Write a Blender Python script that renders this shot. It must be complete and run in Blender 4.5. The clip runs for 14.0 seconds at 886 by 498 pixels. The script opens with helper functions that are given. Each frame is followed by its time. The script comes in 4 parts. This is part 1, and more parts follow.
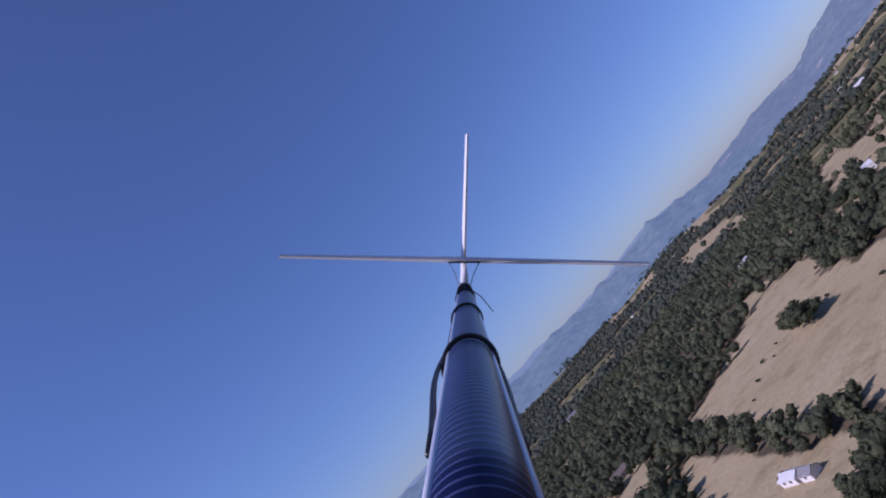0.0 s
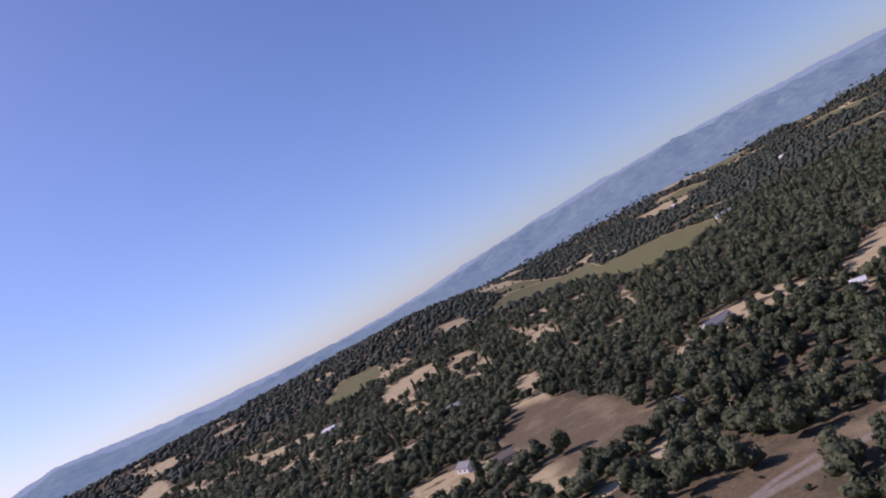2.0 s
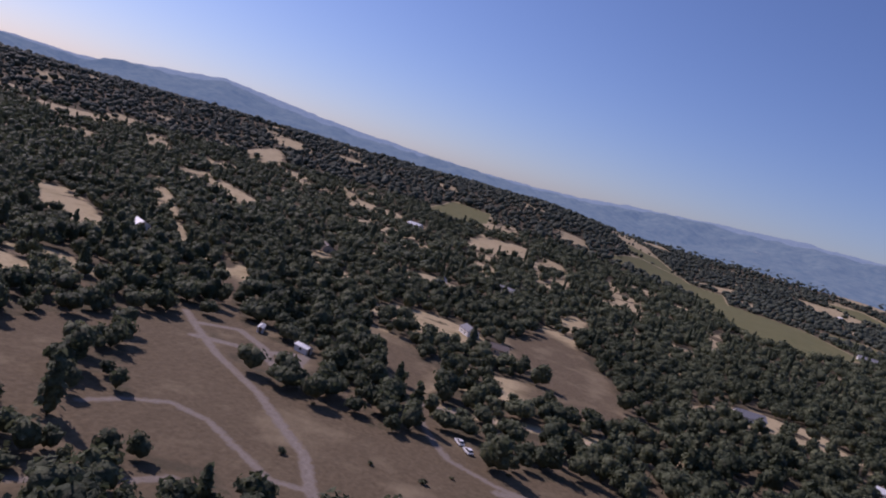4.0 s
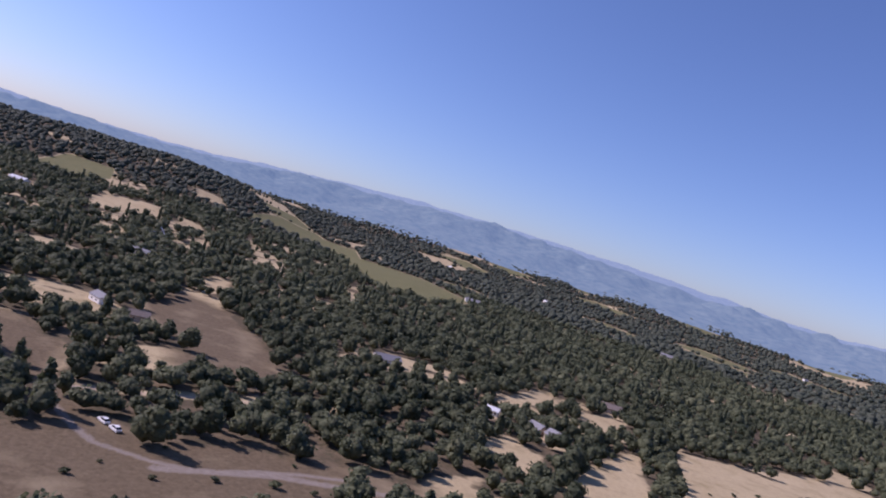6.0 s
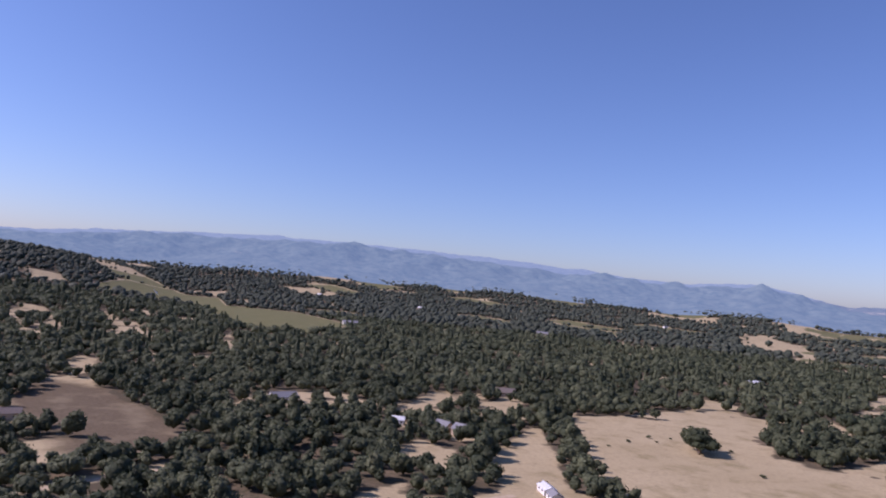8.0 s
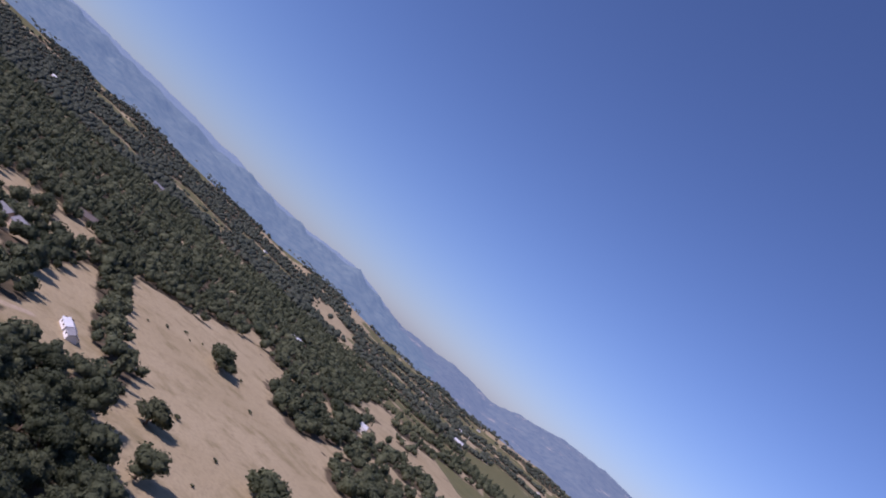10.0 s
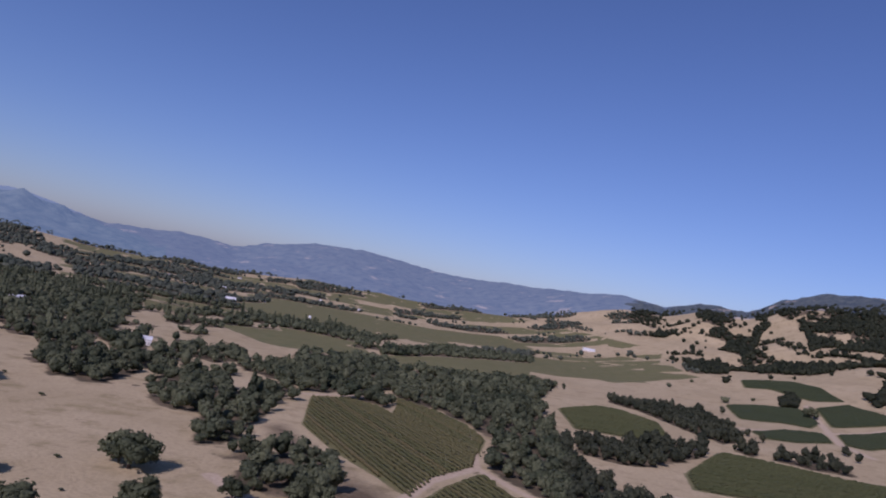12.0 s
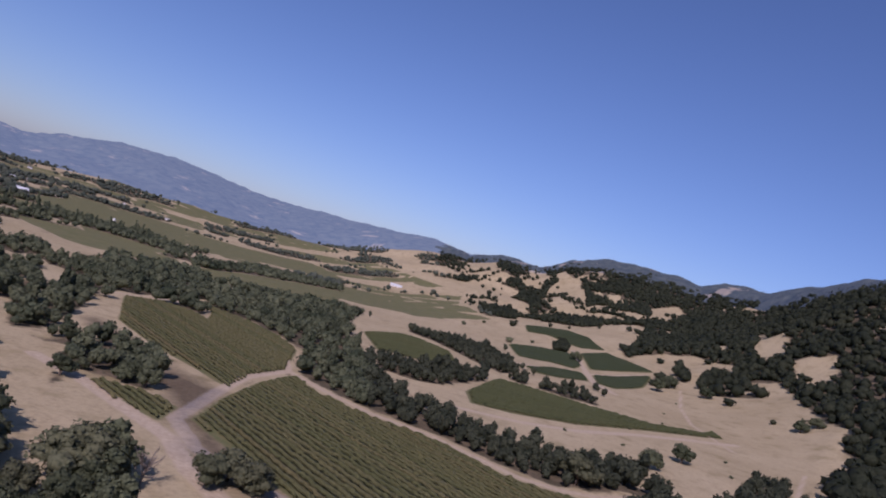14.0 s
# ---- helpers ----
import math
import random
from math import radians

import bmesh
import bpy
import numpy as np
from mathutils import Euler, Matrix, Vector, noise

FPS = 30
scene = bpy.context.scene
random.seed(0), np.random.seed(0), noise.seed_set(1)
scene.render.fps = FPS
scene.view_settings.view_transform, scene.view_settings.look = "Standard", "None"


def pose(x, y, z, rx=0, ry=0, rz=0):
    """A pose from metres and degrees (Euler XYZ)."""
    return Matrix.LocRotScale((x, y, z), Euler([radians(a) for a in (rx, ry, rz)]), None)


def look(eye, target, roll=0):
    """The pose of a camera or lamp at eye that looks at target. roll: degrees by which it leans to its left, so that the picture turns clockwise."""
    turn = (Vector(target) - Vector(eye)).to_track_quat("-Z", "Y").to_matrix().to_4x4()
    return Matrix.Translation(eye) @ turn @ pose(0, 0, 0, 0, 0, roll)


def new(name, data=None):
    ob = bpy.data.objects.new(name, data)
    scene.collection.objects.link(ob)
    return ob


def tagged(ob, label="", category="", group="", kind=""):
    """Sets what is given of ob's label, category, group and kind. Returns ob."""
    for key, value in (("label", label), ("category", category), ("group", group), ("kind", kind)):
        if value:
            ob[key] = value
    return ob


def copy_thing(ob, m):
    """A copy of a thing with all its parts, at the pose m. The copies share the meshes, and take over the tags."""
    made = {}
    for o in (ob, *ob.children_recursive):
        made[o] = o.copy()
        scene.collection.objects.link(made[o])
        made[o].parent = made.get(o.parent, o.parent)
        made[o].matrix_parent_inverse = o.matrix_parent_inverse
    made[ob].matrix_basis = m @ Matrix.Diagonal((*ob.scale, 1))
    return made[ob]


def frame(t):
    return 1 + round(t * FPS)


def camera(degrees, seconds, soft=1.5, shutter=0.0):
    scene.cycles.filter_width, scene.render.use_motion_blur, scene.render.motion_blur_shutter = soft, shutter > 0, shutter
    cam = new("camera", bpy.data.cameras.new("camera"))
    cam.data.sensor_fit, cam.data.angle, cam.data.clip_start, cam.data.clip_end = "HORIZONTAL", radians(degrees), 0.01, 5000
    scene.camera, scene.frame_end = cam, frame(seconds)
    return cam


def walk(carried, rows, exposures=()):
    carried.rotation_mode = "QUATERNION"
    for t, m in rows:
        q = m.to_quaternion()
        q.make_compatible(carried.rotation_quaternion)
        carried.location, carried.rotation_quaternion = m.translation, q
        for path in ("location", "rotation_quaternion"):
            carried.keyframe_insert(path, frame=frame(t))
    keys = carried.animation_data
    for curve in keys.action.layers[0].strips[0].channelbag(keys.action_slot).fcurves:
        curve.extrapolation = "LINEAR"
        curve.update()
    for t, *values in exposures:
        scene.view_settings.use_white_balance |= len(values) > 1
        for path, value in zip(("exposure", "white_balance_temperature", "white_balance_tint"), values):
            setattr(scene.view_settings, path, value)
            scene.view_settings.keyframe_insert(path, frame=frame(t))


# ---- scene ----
cam = camera(64.6, 14.0, soft=2.0)
PATH = [
    (0.0, (-169.8, 263.7, 76.0), (-246.18, 324.33, 98.09), -49.24),
    (0.5, (-159.1, 259.2, 78.3), (-245.48, 309.13, 85.29), -34.76),
    (1.0, (-150.6, 258.1, 81.1), (-246.76, 285.35, 83.90), -34.30),
    (1.5, (-144.8, 258.3, 83.9), (-243.37, 273.23, 91.44), -30.88),
    (2.0, (-138.5, 259.2, 85.2), (-238.24, 255.96, 91.06), -28.27),
    (2.2, (-136.4, 259.6, 85.4), (-235.93, 250.23, 87.04), -26.47),
    (4.3, (-125.4, 276.0, 82.3), (-222.31, 253.17, 73.30), 19.40),
    (4.5, (-125.4, 275.7, 81.8), (-223.73, 258.87, 75.23), 18.43),
    (5.0, (-126.3, 274.1, 80.9), (-226.12, 272.28, 76.24), 21.92),
    (5.5, (-127.2, 271.6, 80.3), (-226.38, 283.89, 77.35), 21.16),
    (6.0, (-127.3, 269.6, 80.5), (-224.13, 294.39, 78.91), 16.80),
    (6.5, (-127.6, 267.4, 79.5), (-221.93, 300.50, 78.17), 14.20),
    (7.0, (-127.9, 265.9, 77.0), (-219.13, 306.59, 81.93), 7.01),
    (7.2, (-127.8, 265.2, 76.2), (-218.02, 307.98, 82.26), 2.75),
    (9.3, (-101.2, 250.8, 85.2), (-178.01, 314.78, 83.82), 26.01),
    (9.5, (-102.5, 248.8, 85.4), (-172.79, 319.92, 87.77), 33.52),
    (10.0, (-107.0, 245.8, 84.1), (-165.69, 325.76, 96.79), 41.47),
    (10.5, (-110.4, 242.5, 85.0), (-151.84, 332.61, 97.77), 30.54),
    (11.0, (-114.7, 238.5, 86.6), (-132.61, 336.24, 98.11), 27.94),
    (11.5, (-117.3, 233.5, 86.6), (-125.41, 332.48, 98.29), 31.19),
    (12.0, (-119.3, 227.0, 85.8), (-134.32, 325.61, 92.20), 11.34),
    (12.5, (-123.3, 216.2, 81.9), (-122.58, 315.99, 87.99), -6.41),
    (13.0, (-124.6, 208.5, 79.5), (-122.98, 308.32, 84.96), -2.19),
    (13.5, (-123.5, 203.2, 78.8), (-124.45, 303.13, 83.32), 2.16),
    (14.0, (-123.5, 194.4, 80.9), (-111.08, 293.51, 84.78), 18.16),
]
EXPOSURES = [(t, e, k, 40) for t, e, k in (
    (0.0, -0.3, 5520), (0.5, -0.15, 5600), (1.5, 0.0, 6000), (2.2, 0.03, 6180), (4.3, -0.4, 6000), (5.0, -0.35, 5980), (5.5, -0.05, 5950), (6.0, 0.13, 5930), (6.5, 0.18, 5930),
    (7.2, 0.12, 5930), (9.3, 0.12, 5850), (9.7, 0.02, 5830), (10.5, -0.35, 5760), (11.5, -0.46, 5720), (12.5, -0.52, 5750), (13.0, -0.44, 5840), (14.0, -0.35, 5860))]
walk(cam, [(t, look(eye, target, roll)) for t, eye, target, roll in PATH], EXPOSURES)

# ---- sky and sun ----
SUN_AZ, SUN_EL = radians(-158), radians(39)
world = bpy.data.worlds.new("sky")
scene.world = world
world.use_nodes = True
wn = world.node_tree
sky = wn.nodes.new("ShaderNodeTexSky")
sky.sky_type, sky.sun_disc = "NISHITA", False
sky.sun_elevation, sky.sun_rotation = SUN_EL, SUN_AZ
sky.altitude, sky.air_density, sky.dust_density, sky.ozone_density = 200, 1.0, 0.7, 6.6
wn.nodes["Background"].inputs["Strength"].default_value = 0.11
wn.links.new(sky.outputs["Color"], wn.nodes["Background"].inputs["Color"])
sun = new("sun", bpy.data.lights.new("sun", "SUN"))
sun.data.energy, sun.data.angle, sun.data.color = 4.6, radians(0.5), (1.0, 0.93, 0.82)
toward_sun = Vector((math.sin(SUN_AZ) * math.cos(SUN_EL), math.cos(SUN_AZ) * math.cos(SUN_EL), math.sin(SUN_EL)))
sun.matrix_basis = toward_sun.to_track_quat("Z", "Y").to_matrix().to_4x4()


# ---- materials ----
def node(m, kind, **values):
    n = m.node_tree.nodes.new("ShaderNode" + kind)
    for key, value in values.items():
        n.inputs[key.replace("_", " ")].default_value = value
    return n


def wire(m, a, b):
    m.node_tree.links.new(a, b)


def surface(name, rough=0.8, metal=0.0):
    m = bpy.data.materials.new(name)
    m.use_nodes = True
    b = m.node_tree.nodes["Principled BSDF"]
    b.inputs["Roughness"].default_value, b.inputs["Metallic"].default_value = rough, metal
    b.inputs["Specular IOR Level"].default_value = 0.25
    return m, b


def mixed(m, factor, a, b):
    """Colour between a and b; each a colour or a socket."""
    n = m.node_tree.nodes.new("ShaderNodeMix")
    n.data_type = "RGBA"
    for slot, v in ((6, a), (7, b)):
        if isinstance(v, tuple):
            n.inputs[slot].default_value = (*v, 1)
        else:
            wire(m, v, n.inputs[slot])
    if isinstance(factor, float):
        n.inputs[0].default_value = factor
    else:
        wire(m, factor, n.inputs[0])
    return n.outputs[2]


def calc(m, op, a, b=0.0, clamp=False):
    n = m.node_tree.nodes.new("ShaderNodeMath")
    n.operation, n.use_clamp = op, clamp
    for i, v in enumerate((a, b)):
        if isinstance(v, (int, float)):
            n.inputs[i].default_value = v
        else:
            wire(m, v, n.inputs[i])
    return n.outputs[0]


def noisy(m, size, detail=4.0, rough=0.6, space="Object"):
    n = node(m, "TexNoise", Scale=1.0 / size, Detail=detail, Roughness=rough)
    wire(m, node(m, "TexCoord").outputs[space], n.inputs["Vector"])
    return n.outputs["Fac"]


def spread(m, fac, low, high):
    n = node(m, "MapRange", From_Min=low, From_Max=high)
    wire(m, fac, n.inputs["Value"])
    return n.outputs["Result"]


def bumped(m, b, fac, strength, distance):
    n = node(m, "Bump", Strength=strength, Distance=distance)
    wire(m, fac, n.inputs["Height"])
    wire(m, n.outputs["Normal"], b.inputs["Normal"])


def per_piece(m, joined):
    if joined:
        return node(m, "NewGeometry").outputs["Random Per Island"]
    return node(m, "ObjectInfo").outputs["Random"]


def attribute(m, name):
    n = m.node_tree.nodes.new("ShaderNodeAttribute")
    n.attribute_name = name
    return n.outputs["Fac"]


def ground_material():
    m, b = surface("earth", 0.95)
    b.inputs["Specular IOR Level"].default_value = 0.1
    broad, mid, fine = noisy(m, 90.0), noisy(m, 14.0), noisy(m, 1.6, 6.0)
    edge = calc(m, "MULTIPLY", calc(m, "SUBTRACT", mid, 0.5), 14.0)
    edge2 = calc(m, "MULTIPLY", calc(m, "SUBTRACT", fine, 0.5), 4.0)
    grass = mixed(m, spread(m, broad, 0.35, 0.65), (0.370, 0.296, 0.168), (0.440, 0.356, 0.212))
    grass = mixed(m, spread(m, mid, 0.52, 0.72), grass, (0.27, 0.218, 0.112))
    streak = spread(m, noisy(m, 5.0, 8.0, 0.75), 0.56, 0.66)
    grass = mixed(m, calc(m, "MULTIPLY", streak, 0.5), grass, (0.20, 0.155, 0.09))
    grass = mixed(m, calc(m, "MULTIPLY", spread(m, fine, 0.45, 0.7), 0.45), grass, (0.23, 0.185, 0.105))
    floor_ = mixed(m, spread(m, mid, 0.4, 0.65), (0.092, 0.074, 0.046), (0.165, 0.125, 0.080))
    floor_ = mixed(m, spread(m, fine, 0.5, 0.7), floor_, (0.062, 0.062, 0.034))
    leafy = mixed(m, spread(m, mid, 0.35, 0.7), (0.108, 0.122, 0.048), (0.160, 0.154, 0.068))
    leafy = mixed(m, spread(m, fine, 0.4, 0.75), leafy, (0.17, 0.14, 0.07))
    dust = mixed(m, spread(m, fine, 0.35, 0.7), (0.48, 0.385, 0.265), (0.37, 0.29, 0.19))
    rust = mixed(m, spread(m, fine, 0.35, 0.7), (0.150, 0.114, 0.070), (0.100, 0.076, 0.045))
    rust = mixed(m, spread(m, noisy(m, 24.0, 5.0), 0.5, 0.72), rust, (0.235, 0.188, 0.115))

    def over(base, name, colour, wobble, soft):
        sd = calc(m, "ADD", attribute(m, name), wobble)
        return mixed(m, spread(m, sd, -soft, soft), base, colour)

    c = mixed(m, spread(m, calc(m, "ADD", calc(m, "ADD", attribute(m, "open"), 3.0), edge), -1.2, 1.2), floor_, over(grass, "bare", rust, edge, 6.0))
    c = over(c, "vine", leafy, edge2, 0.5)
    gravel = mixed(m, spread(m, fine, 0.35, 0.7), (0.25, 0.215, 0.175), (0.18, 0.15, 0.12))
    c = over(c, "track", over(dust, "bare", gravel, edge, 6.0), edge2, 0.5)
    wire(m, c, b.inputs["Base Color"])
    bumped(m, b, fine, 0.5, 0.6)
    return m


def leaf_material(name, dark, light, joined, grain=0.9):
    m, b = surface(name, 0.7)
    r = attribute(m, "tone") if joined else per_piece(m, False)
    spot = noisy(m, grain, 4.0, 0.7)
    c = mixed(m, r, dark, light)
    dry = calc(m, "MULTIPLY", spread(m, calc(m, "FRACT", calc(m, "MULTIPLY", r, 13.0)), 0.75, 1.0), 0.35)
    c = mixed(m, dry, c, (light[0] * 1.2, light[1] * 0.95, light[2]))
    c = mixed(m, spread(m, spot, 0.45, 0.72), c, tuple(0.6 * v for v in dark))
    wire(m, c, b.inputs["Base Color"])
    bumped(m, b, spot, 0.9, grain * 0.8)
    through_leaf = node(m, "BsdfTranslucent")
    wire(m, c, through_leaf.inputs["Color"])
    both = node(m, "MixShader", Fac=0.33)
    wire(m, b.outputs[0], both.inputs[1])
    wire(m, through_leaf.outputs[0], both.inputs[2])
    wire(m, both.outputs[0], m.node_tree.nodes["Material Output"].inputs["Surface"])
    return m


def plain(name, colour, rough=0.6, metal=0.0, stain=0.25, size=0.8, bump=0.02):
    m, b = surface(name, rough, metal)
    b.inputs["Specular IOR Level"].default_value = 0.4
    f = noisy(m, size, 6.0)
    wire(m, mixed(m, calc(m, "MULTIPLY", spread(m, f, 0.35, 0.7), stain), colour, tuple(v * 0.45 for v in colour)), b.inputs["Base Color"])
    bumped(m, b, f, 0.3, bump)
    return m


def hazy_material(name, haze_glow, strength, bald):
    """Far ranges, the backdrops behind the valley; blue emission stands in for the dry-season haze."""
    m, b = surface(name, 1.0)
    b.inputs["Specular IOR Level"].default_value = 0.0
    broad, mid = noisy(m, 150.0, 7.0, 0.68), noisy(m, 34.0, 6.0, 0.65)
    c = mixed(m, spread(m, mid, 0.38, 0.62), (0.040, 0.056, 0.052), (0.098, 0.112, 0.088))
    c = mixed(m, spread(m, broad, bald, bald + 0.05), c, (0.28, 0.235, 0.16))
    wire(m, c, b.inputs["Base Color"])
    b.inputs["Emission Color"].default_value = (*haze_glow, 1)
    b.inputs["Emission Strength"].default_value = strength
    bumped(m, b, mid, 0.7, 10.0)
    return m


def ridge_material():
    """Dark brush and bald patches on the range behind the hillside, hazed by blue emission."""
    m, b = surface("hazy_brushy_ridge", 1.0)
    b.inputs["Specular IOR Level"].default_value = 0.0
    broad, mid = noisy(m, 190.0, 7.0, 0.65), noisy(m, 22.0, 6.0)
    c = mixed(m, spread(m, mid, 0.4, 0.62), (0.045, 0.056, 0.042), (0.085, 0.095, 0.068))
    sd = calc(m, "ADD", attribute(m, "open"), calc(m, "MULTIPLY", calc(m, "SUBTRACT", mid, 0.5), 30.0))
    c = mixed(m, spread(m, broad, 0.60, 0.62), c, (0.30, 0.25, 0.175))
    c = mixed(m, spread(m, sd, -3.0, 3.0), c, (0.37, 0.31, 0.215))
    wire(m, c, b.inputs["Base Color"])
    # faint blue emission in place of the haze before the range
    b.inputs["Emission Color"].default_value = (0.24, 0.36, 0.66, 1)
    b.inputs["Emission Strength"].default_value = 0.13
    bumped(m, b, mid, 1.0, 12.0)
    return m


RIDGE = ridge_material()
EARTH = ground_material()
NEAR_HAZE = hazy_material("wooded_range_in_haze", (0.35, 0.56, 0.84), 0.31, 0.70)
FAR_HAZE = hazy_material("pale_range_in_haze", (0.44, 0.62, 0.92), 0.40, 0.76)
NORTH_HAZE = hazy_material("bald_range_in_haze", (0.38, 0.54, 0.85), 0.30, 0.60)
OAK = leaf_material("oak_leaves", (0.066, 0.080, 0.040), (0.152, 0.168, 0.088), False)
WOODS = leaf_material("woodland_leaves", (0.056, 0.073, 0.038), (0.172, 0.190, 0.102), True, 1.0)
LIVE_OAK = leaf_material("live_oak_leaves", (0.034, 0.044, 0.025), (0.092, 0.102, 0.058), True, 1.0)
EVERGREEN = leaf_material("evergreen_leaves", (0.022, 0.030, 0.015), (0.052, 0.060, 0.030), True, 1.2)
# greyer and bluer than the near leaves: valley haze mixed into the colour
FAR_LEAVES = leaf_material("hazy_far_leaves", (0.060, 0.080, 0.056), (0.140, 0.156, 0.108), True, 3.0)
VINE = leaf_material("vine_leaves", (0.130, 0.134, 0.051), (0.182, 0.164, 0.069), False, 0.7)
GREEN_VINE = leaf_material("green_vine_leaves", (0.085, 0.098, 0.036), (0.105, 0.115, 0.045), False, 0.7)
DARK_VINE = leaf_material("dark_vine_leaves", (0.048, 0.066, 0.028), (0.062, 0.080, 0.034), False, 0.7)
BARK = plain("bark", (0.16, 0.12, 0.09), 0.9, 0, 0.6, 0.5)
TWIG = plain("dead_twigs", (0.27, 0.22, 0.18), 0.9, 0, 0.5, 0.3)
TIN = plain("weathered_tin_roof", (0.52, 0.55, 0.58), 0.42, 0.55, 0.3, 2.0)
WHITE_TIN = plain("white_tin_roof", (0.62, 0.63, 0.63), 0.5, 0.0, 0.2, 2.5)
SHINGLE = plain("brown_shingles", (0.20, 0.165, 0.14), 0.9, 0, 0.6, 0.7)
GREY_SHINGLE = plain("grey_shingles", (0.23, 0.23, 0.24), 0.9, 0, 0.5, 0.7)
WHITE_WALL = plain("white_wall_paint", (0.76, 0.74, 0.70), 0.7, 0, 0.25, 1.5)
TAN_WALL = plain("tan_stucco", (0.50, 0.41, 0.31), 0.85, 0, 0.3, 1.5)
DARK_PANE = plain("window_glass", (0.03, 0.035, 0.045), 0.08, 0, 0.1, 2.0)
WOOD_DOOR = plain("barn_door_wood", (0.22, 0.15, 0.10), 0.8, 0, 0.5, 0.6)


# ---- mesh helpers ----
def part(name, bm, material, parent, label=""):
    me = bpy.data.meshes.new(name)
    bm.to_mesh(me)
    bm.free()
    me.materials.append(material)
    ob = new(name, me)
    ob.parent = parent
    return tagged(ob, label)


def box(bm, x0, x1, y0, y1, z0, z1):
    v = [bm.verts.new(p) for p in ((x0, y0, z0), (x1, y0, z0), (x1, y1, z0), (x0, y1, z0), (x0, y0, z1), (x1, y0, z1), (x1, y1, z1), (x0, y1, z1))]
    for q in ((3, 2, 1, 0), (4, 5, 6, 7), (0, 1, 5, 4), (1, 2, 6, 5), (2, 3, 7, 6), (3, 0, 4, 7)):
        bm.faces.new([v[i] for i in q])


def tube(bm, points, radii, sides=8):
    rings = []
    for i, p in enumerate(points):
        p = Vector(p)
        a, b = Vector(points[max(i - 1, 0)]), Vector(points[min(i + 1, len(points) - 1)])
        d = (b - a).normalized()
        u = d.cross((0, 0, 1) if abs(d.z) < 0.9 else (1, 0, 0)).normalized()
        w = d.cross(u)
        rings.append([bm.verts.new(p + (u * math.cos(k * math.tau / sides) + w * math.sin(k * math.tau / sides)) * radii[i]) for k in range(sides)])
    for a, b in zip(rings, rings[1:]):
        for k in range(sides):
            bm.faces.new((a[k], a[(k + 1) % sides], b[(k + 1) % sides], b[k]))
    bm.faces.new(rings[0][::-1])
    bm.faces.new(rings[-1])
    for f in bm.faces:
        f.smooth = True


def mesh_of(name, verts, faces, material, smooth_shaded=False):
    """A mesh from arrays of corners and of faces with equally many corners each."""
    me = bpy.data.meshes.new(name)
    k = faces.shape[1]
    me.vertices.add(len(verts))
    me.vertices.foreach_set("co", np.ascontiguousarray(verts, np.float32).ravel())
    me.loops.add(faces.size)
    me.loops.foreach_set("vertex_index", np.ascontiguousarray(faces, np.int32).ravel())
    me.polygons.add(len(faces))
    me.polygons.foreach_set("loop_start", np.arange(0, faces.size, k, dtype=np.int32))
    me.polygons.foreach_set("use_smooth", np.full(len(faces), smooth_shaded))
    me.update(calc_edges=True)
    me.materials.append(material)
    return me


# ---- the lie of the land ----
# ground height: valley floor, the slope under the flight path and the ranges all round
AZ = [-180, -155, -139, -134, -128, -124, -120, -114, -108, -100, -95, -85, -78, -70, -60, -55, -50, -45, -40, -34.5, -31, -29, -25, -21, -18, -16, -13, -9.5, -5.6, 0, 4, 6.5, 9.6, 12, 15.4, 17.7, 20.4, 23.5, 26, 28, 29.7, 33, 35.6, 38, 43, 50, 70, 120, 180]
ELEV = [4, 1.5, .7, .5, 1.35, 2.0, 1.5, 1.0, .6, .5, .75, 1.6, 1.95, 1.9, 1.7, 1.4, 1.05, .9, 1.25, .1, .1, .4, .1, 1.2, 1.6, 1.8, 1.55, 1.4, 1.3, 1.8, 2.2, 2.5, 2.2, 2.9, 2.9, 4.1, 4.8, 5.2, 5.3, 5.0, 5.7, 5.9, 7.0, 7.5, 7.6, 8, 7, 5, 4]
AZ_FAR = [-180, -160, -138, -90, -8, 3, 12, 20, 30, 42, 60, 180]
FAR = [1500, 2000, 4000, 4000, 4000, 3200, 2800, 2500, 2100, 1400, 1000, 1000]
WAVES = np.random.RandomState(5).uniform(-1, 1, (24, 3))


def smooth(a, b, v):
    s = np.clip((v - a) / (b - a), 0, 1)
    return s * s * (3 - 2 * s)


def ripple(x, y, size):
    v = 0.0
    for i, (a, b, c) in enumerate(WAVES):
        k = (1 + i * 0.35) * 2.2 / size
        v = v + np.sin((a * x + b * y) * k + c * 9) / (1 + i * 0.3)
    return v / 4


